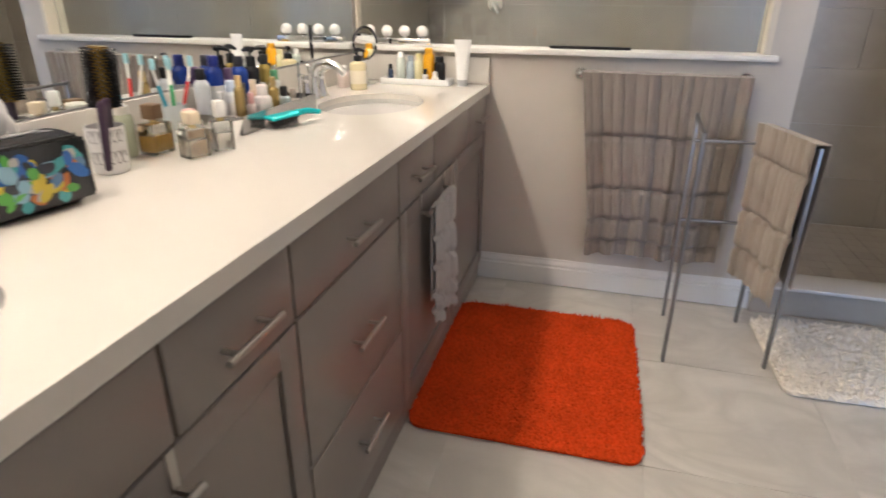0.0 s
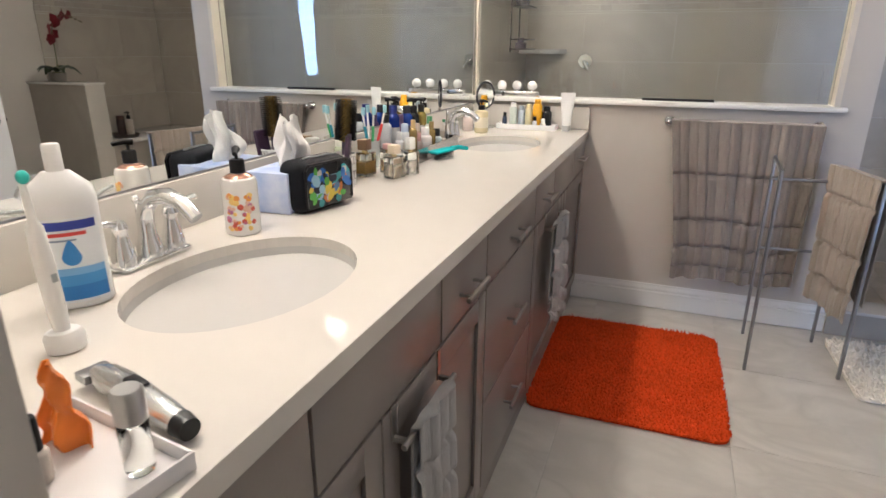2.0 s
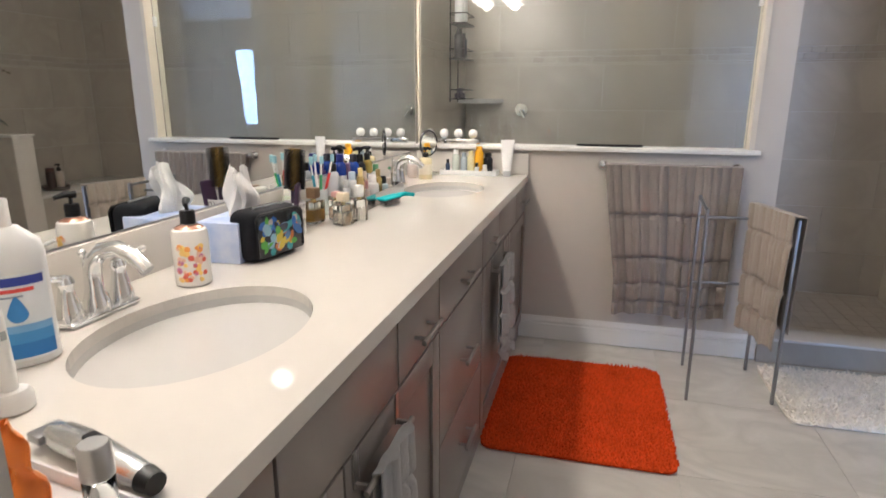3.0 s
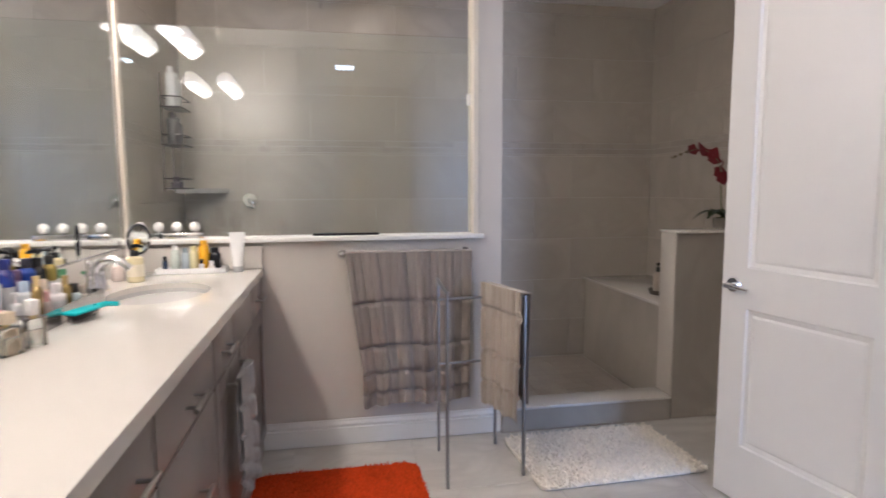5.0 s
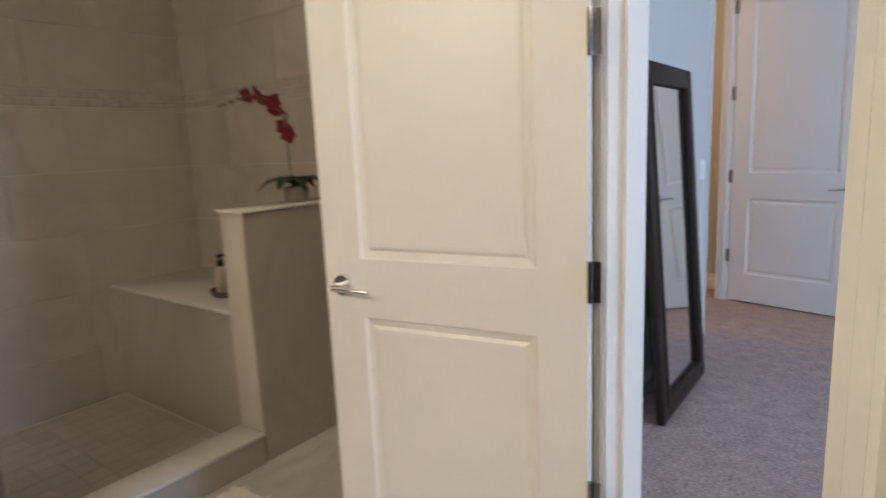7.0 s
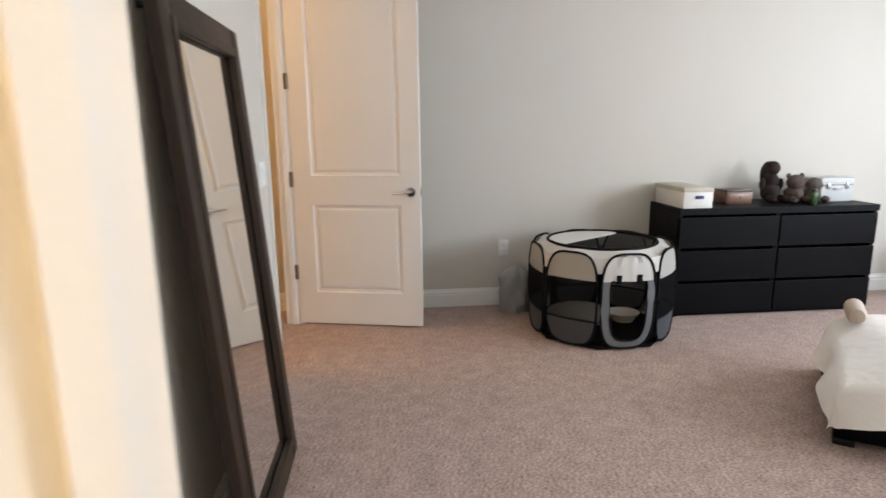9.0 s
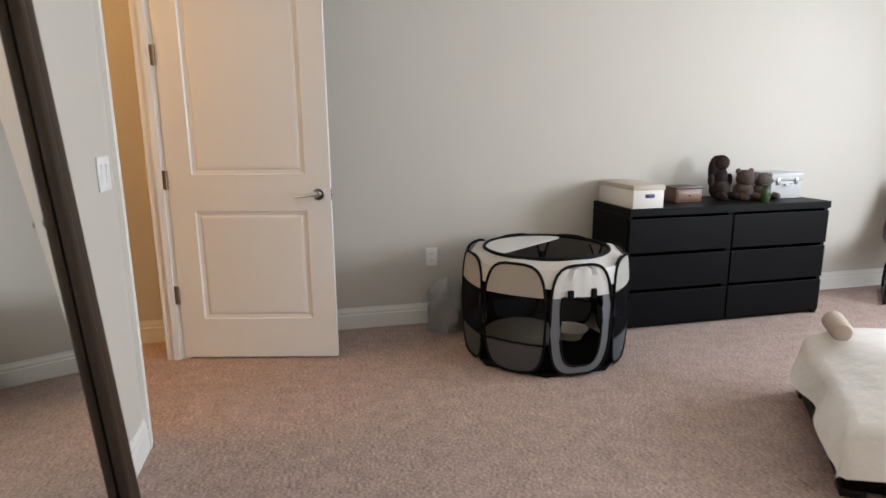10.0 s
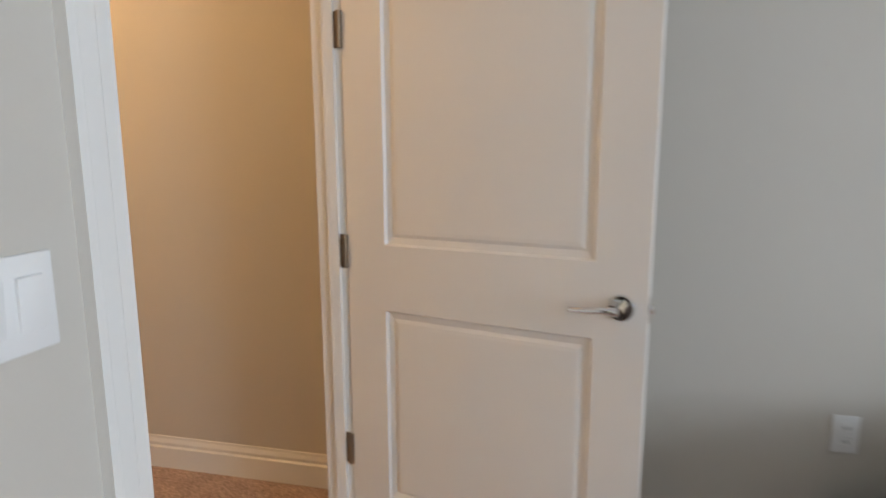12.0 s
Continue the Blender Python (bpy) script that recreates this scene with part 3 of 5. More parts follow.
p = solid("shower_bench", box(NEW(), 3.80, 4.338, 4.290, 5.455, 0, 0.632), STILE, "tiled shower bench with a cream stone seat", "bench", kind="structure", smooth=False)
part("seat", box(NEW(), 3.78, 4.337, 4.288, 5.452, 0.633, 0.652, 0.003), QUARTZ, p)
solid("floor_shower", box(NEW(), 0.822, 3.77, 4.292, 5.458, -0.008, 0.018), GROUT, "small-tiled shower floor", "floor", kind="structure", smooth=False)

# ---- large bedroom things ----
d = thing("dresser", "black-brown six-drawer dresser against the wall", "dresser")
X0, X1, Y0, Y1, DT = 7.215, 7.678, -1.05, 0.41, 0.768
part("top", box(NEW(), X0 - 0.004, X1, Y0, Y1, DT - 0.045, DT, 0.002), BLACKWOOD, d, smooth=False)
part("side_panel", box(NEW(), X0 + 0.018, X1, Y0, Y0 + 0.03, 0, DT - 0.046), BLACKWOOD, d, smooth=False)
part("side_panel", box(NEW(), X0 + 0.018, X1, Y1 - 0.03, Y1, 0, DT - 0.046), BLACKWOOD, d, smooth=False)
bm = box(NEW(), X0 + 0.03, X1, (Y0 + Y1) / 2 - 0.02, (Y0 + Y1) / 2 + 0.02, 0.03, DT - 0.046)
part("divider", bm, BLACKWOOD, d, smooth=False)
bm = box(NEW(), X1 - 0.01, X1, Y0 + 0.03, Y1 - 0.03, 0.03, DT - 0.046)
part("back_panel", bm, BLACKWOOD, d, smooth=False)
part("plinth", box(NEW(), X0 + 0.04, X0 + 0.055, Y0 + 0.03, Y1 - 0.03, 0, 0.06), BLACKWOOD, d, smooth=False)
for r in range(3):
    for k in range(2):
        ya, yb = Y0 + k * (Y1 - Y0) / 2 + 0.006, Y0 + (k + 1) * (Y1 - Y0) / 2 - 0.006
        za = 0.028 + r * 0.233
        bm = box(NEW(), X0, X0 + 0.018, ya, yb, za, za + 0.212, 0.002)
        box(bm, X0 + 0.018, X0 + 0.4, ya + 0.03, yb - 0.03, za + 0.02, za + 0.17)
        part("drawer", bm, BLACKWOOD, d, smooth=False)

m = thing("floor_mirror", "tall floor mirror in a dark brown frame leaning on the wall", "mirror",
          pose(4.96, 2.818, 0.004, -4.2, 0, 0))
W, HT, F = 0.77, 1.665, 0.085
for name, b in (("stile", (0, F, 0.0, HT)), ("stile", (W - F, W, 0.0, HT)), ("rail", (F, W - F, 0, F)), ("rail", (F, W - F, HT - F, HT))):
    bm = box(NEW(), b[0], b[1], -0.03, 0.008, b[2], b[3], 0.008)
    part(name, bm, DARKWOOD, m)
bm = NEW()
for xa, xb, za, zb in ((F - 0.02, F + 0.012, F - 0.02, HT - F + 0.02), (W - F - 0.012, W - F + 0.02, F - 0.02, HT - F + 0.02), (F, W - F, F - 0.02, F + 0.012), (F, W - F, HT - F - 0.012, HT - F + 0.02)):
    box(bm, xa, xb, -0.036, -0.010, za, zb, 0.006)
part("inner_bead", bm, DARKWOOD, m)
part("glass", box(NEW(), F - 0.005, W - F + 0.005, -0.008, -0.003, F - 0.005, HT - F + 0.005), MIRROR, m, smooth=False)
for x in (0.05, W - 0.05):
    part("bumper", rod(NEW(), (x, 0.008, HT - 0.04), (x, 0.038, HT - 0.04), 0.012), BLACK, m)
part("back", box(NEW(), F - 0.01, W - F + 0.01, 0.0, 0.007, F - 0.01, HT - F + 0.01), BLACK, m, smooth=False)

# ---- bathroom: lights ----
for y in (1.78, 3.52):
    v = thing("vanity_light", "chrome vanity light with three lit frosted bell shades", "wall lamp", pose(0.83, y, 2.40), "vanity lights")
    part("backplate", box(NEW(), -0.009, 0.018, -0.30, 0.30, -0.045, 0.045, 0.006), NICKEL, v)
    for dy in (-0.25, 0, 0.25):
        bm = tube(NEW(), [(0.018, dy, 0), (0.07, dy, 0.02), (0.125, dy, 0.0), (0.135, dy, -0.04)], 0.008, 8)
        rod(bm, (0.135, dy, -0.07), (0.135, dy, -0.035), 0.028, 0.020, 16)
        part("arm", bm, NICKEL, v)
        prof = [(0.028, -0.07), (0.042, -0.082), (0.055, -0.105), (0.066, -0.135), (0.080, -0.165), (0.077, -0.165), (0.062, -0.133), (0.051, -0.104), (0.038, -0.084)]
        part("shade", lathe(NEW(), prof, (0.135, dy, 0), 24), LAMPGLASS, v, "lit frosted white glass shade").visible_shadow = False
c = thing("ceiling_light", "square lit ceiling light panel", "ceiling light", pose(2.0, 0.45, H))
bm = box(NEW(), -0.13, 0.13, -0.13, 0.13, -0.016, -0.001, 0.004)
part("frame", bm, TRIM, c)
part("diffuser", box(NEW(), -0.1, 0.1, -0.1, 0.1, -0.0215, -0.0165), material("cool_diffuser", (0.9, 0.92, 0.95), 0.5, vary=0, bump=0, glow=((0.8, 0.93, 1.0), 7.0)), c, smooth=False)
d = thing("downlight", "round recessed lit ceiling downlight", "ceiling light", pose(3.08, 2.72, H))
part("ring", lathe(NEW(), [(0.095, -0.001), (0.095, -0.008), (0.07, -0.012), (0.065, -0.003)], seg=28), TRIM, d)
part("lens", lathe(NEW(), [(0.001, -0.006), (0.064, -0.005)], seg=28), material("warm_lens", (0.9, 0.88, 0.8), 0.5, vary=0, bump=0, glow=((1, 0.86, 0.66), 10.0)), d)
d = thing("downlight", "round recessed lit downlight in the shower ceiling", "ceiling light", pose(2.14, 4.72, H))
part("ring", lathe(NEW(), [(0.095, -0.001), (0.095, -0.008), (0.07, -0.012), (0.065, -0.003)], seg=28), TRIM, d)
part("lens", lathe(NEW(), [(0.001, -0.006), (0.064, -0.005)], seg=28), bpy.data.materials["warm_lens"], d)
h = thing("hall_lamp", "round lit hallway ceiling lamp", "ceiling light", pose(6.85, 4.6, H))
part("canopy", lathe(NEW(), [(0.13, 0.0), (0.13, -0.02), (0.12, -0.03)], seg=24), NICKEL, h)
part("bowl", lathe(NEW(), [(0.118, -0.03), (0.10, -0.075), (0.06, -0.105), (0.001, -0.115)], seg=24), LAMPGLASS, h)

# ---- bathroom: towels, rack, rugs ----
def drape(top_z, front_len, back_len, width, fold=0.012, ribs=9, seed=1, gap=0.028, flare=0.0, bands=(), plump=0.0, lean=0.0):
    """A towel over a rail along x at the origin: (u across, v from the front hem over the rail to the back hem)."""
    rng = random.Random(seed)
    ph = [rng.uniform(0, 6.28) for _ in range(4)]
    total = front_len + back_len

    def f(u, v):
        s = v * total
        x = (u - 0.5) * width
        if s < front_len:
            z, y, k = top_z - (front_len - s), -gap / 2, (front_len - s) / front_len
        else:
            z, y, k = top_z - (s - front_len), gap / 2, (s - front_len) / max(back_len, 0.01)
        k = min(1.0, k * 1.3)
        wave = math.sin(u * ribs * 6.283 + ph[0] + 0.8 * math.sin(u * 7 + ph[1])) + 0.45 * math.sin(u * ribs * 2.9 + ph[2])
        y += (-1 if s < front_len else 0.25) * fold * (0.45 + 0.55 * k) * (wave + 1.1)
        # plump ribs with narrow grooves between them
        if plump and s < front_len:
            y -= plump * math.sqrt(abs(math.sin(math.pi * u * max(3, round(width / 0.044)) + 0.5 * math.sin(9 * u))))
        for b in bands:
            if s < front_len:
                y += (0.007 + plump) * math.exp(-((front_len - s - b) / 0.011) ** 2)
        x *= 1 + flare * k
        x += lean * (1 - u) * k
        z += 0.008 * math.sin(u * 11 + ph[3]) * k + 0.005 * math.sin(u * 43 + ph[1]) * k
        if abs(s - front_len) < 0.012:
            z += 0.008
        return Vector((x, y, z))
    return f


t = thing("towel_bar", "chrome towel bar on the half wall", "towel bar")
part("bar", rod(NEW(), (1.86, 4.105, 1.022), (2.545, 4.105, 1.022), 0.008), CHROME, t)
for x in (1.875, 2.53):
    bm = rod(NEW(), (x, 4.168, 1.022), (x, 4.155, 1.022), 0.026, 0.024, 20)
    rod(bm, (x, 4.155, 1.022), (x, 4.10, 1.022), 0.011, 0.012)
    ball(bm, (x, 4.10, 1.022), 0.014)
    part("post", bm, CHROME, t)
bm = sheet(NEW(), drape(1.032, 0.80, 0.62, 0.66, 0.013, 5, 3, 0.024, -0.04, (0.26, 0.49, 0.63, 0.735), 0.010, 0.07), 170, 170, 0.004)
tw = solid("bath_towel", bm, TOWEL, "grey-brown ribbed bath towel hung on the towel bar", "towel")
tw.matrix_world = pose(2.215, 4.105, 0)

r = thing("towel_rack", "freestanding grey metal towel rack", "towel rack")
LF, LB, RF, RB = (2.318, 3.597), (2.347, 3.985), (2.694, 3.652), (2.655, 4.008)
for (x, y), h2 in ((LF, 0.905), (LB, 0.905), (RF, 0.865), (RB, 0.865)):
    part("leg", box(NEW(), x - 0.0065, x + 0.0065, y - 0.011, y + 0.011, 0.0, h2, 0.002), STEEL, r)
for z in (0.80, 0.465):
    part("crossbar", rod(NEW(), (LB[0], LB[1] - 0.012, z), (RB[0], RB[1] - 0.012, z), 0.0075), STEEL, r)
part("top_rail", rod(NEW(), (LF[0], LF[1], 0.895), (LB[0], LB[1], 0.895), 0.0075), STEEL, r)
part("top_rail", rod(NEW(), (RF[0], RF[1], 0.855), (RB[0], RB[1], 0.855), 0.0075), STEEL, r)
bm = sheet(NEW(), drape(0.872, 0.62, 0.54, 0.37, 0.006, 3, 8, 0.05, -0.10, (0.12, 0.34, 0.50), 0.005), 110, 150, 0.004)
tw = solid("bath_towel", bm, TAUPE, "taupe towel folded over the freestanding rack", "towel")
tw.matrix_world = pose(2.655, 3.835, 0.0, 0, 0, -74)


def shag(name, label, mat, x0, x1, y0, y1, rz, h, step, rnd, amp, seed, fat=0.7, soft=False):
    """A rug of short tufts on a backing with rounded corners."""
    rng = random.Random(seed)
    w, d = x1 - x0, y1 - y0
    t = thing(name, label, "rug", pose((x0 + x1) / 2, (y0 + y1) / 2, 0.001, 0, 0, rz))
    bm = NEW()
    pts = []
    for cx, cy, a0 in ((w / 2 - rnd, d / 2 - rnd, 0), (-w / 2 + rnd, d / 2 - rnd, 90), (-w / 2 + rnd, -d / 2 + rnd, 180), (w / 2 - rnd, -d / 2 + rnd, 270)):
        pts += [(cx + rnd * math.cos(radians(a0 + k * 15)), cy + rnd * math.sin(radians(a0 + k * 15))) for k in range(7)]
    prism(bm, pts, 0, h * 0.45)
    part("backing", bm, mat, t)
    verts, faces = [], []
    nx, ny = int(w / step), int(d / step)
    for i in range(nx + 1):
        for j in range(ny + 1):
            x, y = -w / 2 + w * i / nx, -d / 2 + d * j / ny
            ax, ay = max(0, abs(x) - (w / 2 - rnd)), max(0, abs(y) - (d / 2 - rnd))
            if math.hypot(ax, ay) > rnd:
                continue
            x, y = x + rng.uniform(-1, 1) * step * 0.5, y + rng.uniform(-1, 1) * step * 0.5
            a, tilt, hh = rng.uniform(0, 6.28), rng.uniform(0.2, 1.0) * amp, h * rng.uniform(0.7, 1.1)
            ex, ey, ww = x + math.cos(a) * tilt, y + math.sin(a) * tilt, step * fat
            k = len(verts)
            for q in range(3):
                b = a + q * 2.094
                verts.append((x + ww * math.cos(b), y + ww * math.sin(b), h * 0.3))
            verts.append((ex, ey, hh))
            faces += [(k, k + 1, k + 3), (k + 1, k + 2, k + 3), (k + 2, k, k + 3)]
    me = bpy.data.meshes.new("shag")
    me.from_pydata(verts, [], faces)
    me.materials.append(mat)
    if soft:
        me.shade_smooth()
    p = new("shag", me)
    p.parent = t
    tagged(p, kind="stuff")
    return t


shag("bath_rug", "bright orange shaggy bath rug on the tiled floor", ORANGE, 1.455, 2.215, 2.965, 3.85, 0.5, 0.026, 0.0095, 0.05, 0.014, 1, 0.7, True)
shag("bath_mat", "off-white shaggy bath mat before the shower", WHITESHAG, 2.72, 3.57, 3.50, 4.04, 2.0, 0.032, 0.0125, 0.03, 0.026, 2, 1.15)

# over-door towel bars with hand towels
for y0, y1, zb, drop, mat, lab, seed in ((1.745, 1.97, 0.69, 0.40, TOWEL2, "pale grey hand towel hung over a cabinet door bar", 5), (3.12, 3.40, 0.70, 0.42, TOWEL2, "pale and dark grey hand towel on a cabinet door bar", 6)):
    t = thing("over_door_bar", "nickel over-the-door towel bar on the vanity", "towel bar", group="over-door bars")
    for y in (y0, y1):
        bm = box(NEW(), FX + 0.0195, FX + 0.0225, y - 0.008, y + 0.008, zb - 0.005, ZD + 0.002)
        box(bm, FX + 0.0225, FX + 0.045, y - 0.004, y + 0.004, zb - 0.005, zb + 0.005)
        part("hook", bm, NICKEL, t, smooth=False)
    part("bar", rod(NEW(), (FX + 0.05, y0 - 0.02, zb), (FX + 0.05, y1 + 0.02, zb), 0.006), NICKEL, t)
    bm = sheet(NEW(), drape(zb + 0.009, drop, drop * 0.8, (y1 - y0) * 0.80, 0.013, 2, seed, 0.014, -0.05, (drop * 0.25, drop * 0.5, drop * 0.75, drop * 0.9), 0.006), 90, 110, 0.005)
    h = solid("hand_towel", bm, mat, lab, "towel", "hand towels")
    h.matrix_world = pose(FX + 0.052, (y0 + y1) / 2, 0, 0, 0, 90)

# ---- bathroom: things on the counter ----
MATS = {}


def colour(rgb, rough=0.35, metal=0.0, clear=0.0):
    key = (rgb, rough, metal, clear)
    if key not in MATS:
        MATS[key] = plain("tint_%d" % len(MATS), rgb, rough, metal, clear)
    return MATS[key]


def bottle(name, label, x, y, r, h, body, cap, cap_h=0.02, cap_r=0.5, group="", sx=1.0, sy=1.0, z=CT, shoulder=0.12, band=None, rz=0, category="bottle", pump=False, tilt=0):
    """A bottle with shoulder and cap; sx, sy flatten it; band: colour of its label; pump: a dispenser head."""
    t = thing(name, label, category, pose(x, y, z + 0.0005, tilt, 0, rz), group)
    hb = h - cap_h
    prof = [(r * 0.90, 0), (r, 0.004), (r, hb * (1 - shoulder)), (r * 0.93, hb * (1 - shoulder * 0.55)), (r * max(cap_r, 0.3) * 0.95, hb)]
    part("body", lathe(NEW(), prof, seg=20, sx=sx, sy=sy), body, t)
    q = min(sx, sy)
    bm = lathe(NEW(), [(r * cap_r, hb), (r * cap_r, h - 0.003), (r * cap_r * 0.85, h)], seg=16, sx=q if pump or cap_r < 0.8 else sx, sy=q if pump or cap_r < 0.8 else sy)
    if pump:
        rod(bm, (0, 0, h - 0.001), (0, 0, h + 0.016), 0.004)
        tube(bm, [(-0.012, 0, h + 0.02), (0.01, 0, h + 0.022), (0.034, 0, h + 0.016)], [0.009, 0.008, 0.005], 10)
    part("pump" if pump else "cap", bm, cap, t)
    if band:
        part("label", lathe(NEW(), [(r * 1.012, hb * 0.22), (r * 1.012, hb * 0.68)], seg=20, sx=sx, sy=sy), band, t)
    return t


# near end of the counter
t = bottle("mouthwash_bottle", "white mouthwash bottle with a blue and white label", 0.993, 1.563, 0.049, 0.262, colour((0.78, 0.79, 0.80)), WHITE, 0.042, 0.42, sx=0.62, rz=-38, shoulder=0.2)


def wrap(k, u0, u1, z0, z1):
    """A patch on the bottle's flat front, k times its radius out; u from edge to edge."""
    return lambda u, v: Vector((0.62 * 0.049 * k * math.cos(2.1 * (u0 + (u1 - u0) * u - 0.5)), 0.049 * k * math.sin(2.1 * (u0 + (u1 - u0) * u - 0.5)), z0 + (z1 - z0) * v))


part("label", sheet(NEW(), wrap(1.02, 0.0, 1.0, 0.012, 0.150), 14, 2), colour((0.80, 0.84, 0.88)), t)
for z0, z1, u0, u1, col in ((0.016, 0.040, 0.03, 0.97, (0.02, 0.17, 0.52)), (0.040, 0.058, 0.03, 0.97, (0.06, 0.27, 0.62)), (0.058, 0.070, 0.03, 0.97, (0.20, 0.42, 0.72)),
                            (0.132, 0.146, 0.08, 0.92, (0.02, 0.04, 0.30)), (0.122, 0.128, 0.12, 0.75, (0.62, 0.05, 0.04)), (0.114, 0.117, 0.15, 0.6, (0.25, 0.3, 0.4))):
    part("print", sheet(NEW(), wrap(1.035, u0, u1, z0, z1), 10, 1), colour(col), t)
# drop emblem
bm = NEW()
ring = []
for k in range(20):
    a = k * 0.31416
    r, z = 0.13 * (1 - 0.55 * max(0.0, math.sin(a))), 0.088 + (0.014 if math.sin(a) < 0 else 0.028) * math.sin(a)
    ring.append(bm.verts.new(wrap(1.05, 0.5 + r * math.cos(a), 0.5, z, z)(0, 0)))
bm.faces.new(ring)
part("emblem", bm, colour((0.04, 0.22, 0.58)), t, smooth=False)
t = thing("electric_toothbrush", "white electric toothbrush standing on its charger", "toothbrush", pose(1.115, 1.44, CT, 0, -4, 0))
part("charger", lathe(NEW(), [(0.025, 0.0005), (0.026, 0.02), (0.021, 0.028), (0.0105, 0.029)], seg=22), WHITE, t)
part("handle", lathe(NEW(), [(0.0105, 0.028), (0.0125, 0.06), (0.013, 0.12), (0.011, 0.175), (0.006, 0.185), (0.0042, 0.235)], seg=16), WHITE, t)
part("head", ball(NEW(), (0.004, 0, 0.243), 0.0085, (0.8, 1, 1.1)), colour((0.05, 0.45, 0.42)), t, "teal bristle head")
part("button", box(NEW(), 0.0115, 0.0140, -0.004, 0.004, 0.10, 0.112, 0.001), colour((0.35, 0.38, 0.40)), t)
t = thing("hair_trimmer", "silver and black cordless hair trimmer lying on the counter", "trimmer", pose(1.33, 1.362, CT + 0.019, 0, 0, -14))
bm = tube(NEW(), [(-0.085, 0, 0), (-0.06, 0, 0.002), (-0.02, 0, 0.004), (0.02, 0, 0.003), (0.06, 0, 0.0), (0.088, 0, -0.002)], [0.013, 0.0185, 0.019, 0.0175, 0.0165, 0.014], 14)
part("body", bm, colour((0.62, 0.63, 0.64), 0.22, 0.9), t)
part("end_cap", tube(NEW(), [(0.086, 0, -0.002), (0.104, 0, -0.003)], [0.0155, 0.013], 14), BLACK, t)
part("switch", box(NEW(), -0.012, 0.022, -0.008, 0.008, 0.0165, 0.0235, 0.003), BLACK, t)
part("blade", box(NEW(), -0.108, -0.083, -0.019, 0.019, -0.008, 0.004, 0.002), STEEL, t)
t = thing("vanity_tray", "small white tray with a silver rim on the counter", "tray", pose(1.355, 1.262, CT, 0, 0, -8))
part("base", box(NEW(), -0.10, 0.10, -0.055, 0.055, 0.0005, 0.006, 0.002), colour((0.72, 0.70, 0.70), 0.25), t)
for x0, x1, y0, y1 in ((-0.10, 0.10, 0.0552, 0.059), (-0.10, 0.10, -0.059, -0.0552), (-0.104, -0.1002, -0.059, 0.059), (0.1002, 0.104, -0.059, 0.059)):
    part("side", box(NEW(), x0, x1, y0, y1, 0.0005, 0.021, 0.001), colour((0.72, 0.70, 0.70), 0.25), t)
bottle("perfume_bottle", "clear perfume bottle with a brushed silver cap", 1.422, 1.279, 0.0145, 0.092, GLASS, colour((0.5, 0.5, 0.5), 0.3, 0.9), 0.034, 1.05, z=CT + 0.0065, shoulder=0.05)
bottle("nail_bottle", "small amber bottle with a black cap", 1.345, 1.232, 0.013, 0.07, colour((0.55, 0.50, 0.45), 0.1), BLACK, 0.035, 0.7, z=CT + 0.0065)
t = thing("snack_packet", "crumpled orange foil packet on the tray", "packet", pose(1.322, 1.277, CT + 0.0065, 0, 0, 20))
rng = random.Random(4)
part("foil", sheet(NEW(), lambda u, v: Vector(((u - 0.5) * 0.05 * (1.1 - v * 0.9), 0.012 * math.sin(u * 9) * (1 - v) + 0.006 * math.sin(v * 13 + u * 5), v * 0.10)), 14, 14, 0.0015), colour((0.80, 0.22, 0.02), 0.3), t)

# soap bottle with a flower print
t = bottle("soap_bottle", "white pump soap bottle with an orange and pink floral print", 0.985, 1.985, 0.039, 0.168, colour((0.76, 0.74, 0.71), 0.25), BLACK, 0.03, 0.42, rz=-55, shoulder=0.16, pump=True)
rng = random.Random(4)
for i in range(46):
    a, z, rr = rng.uniform(-0.75, 0.75), rng.uniform(0.016, 0.095), rng.uniform(0.004, 0.0085)
    c0 = (0.0392 * math.cos(a), 0.0392 * math.sin(a), z)
    m = Matrix.Translation(c0) @ Matrix.Rotation(a, 4, "Z") @ Matrix.Rotation(radians(90), 4, "Y")
    bm = NEW()
    bmesh.ops.create_cone(bm, cap_ends=True, segments=9, radius1=rr, radius2=rr * 0.8, depth=0.0012, matrix=m)
    part("flower", bm, colour(rng.choice([(0.75, 0.30, 0.05), (0.60, 0.10, 0.06), (0.80, 0.55, 0.15), (0.45, 0.16, 0.30), (0.7, 0.45, 0.35)])), t)
part("collar", lathe(NEW(), [(0.0368, 0.119), (0.031, 0.130), (0.018, 0.1375)], seg=20), colour((0.50, 0.27, 0.19), 0.2, 0.6), t, "copper-coloured shoulder")

# tissue box
t = thing("tissue_box", "pale blue tissue box with a white tissue pulled out", "tissue box", pose(0.935, 2.235, CT, 0, 0, 3))
part("carton", box(NEW(), -0.06, 0.06, -0.095, 0.115, 0.0005, 0.105, 0.003), material("blue_carton", (0.20, 0.32, 0.66), 0.5, scale=30, second=(0.78, 0.80, 0.86), big=13), t)
def tissue(u, v):
    a = u * 6.283
    r = (0.020 + 0.030 * (1 - v) * math.sin(v * 2.6 + 0.3)) * (1 + 0.38 * math.sin(3 * a + 5 * v) + 0.2 * math.sin(7 * a))
    return Vector((r * math.cos(a) * 0.8 + 0.012 * v, r * math.sin(a) + 0.02 + 0.014 * math.sin(v * 5), 0.104 + 0.125 * v + 0.012 * math.sin(2 * a + 1) * v))
part("tissue", sheet(NEW(), tissue, 36, 14, 0.001), material("tissue_paper", (0.82, 0.81, 0.80), 0.9, scale=30, vary=0.02, bump=0.3), t)

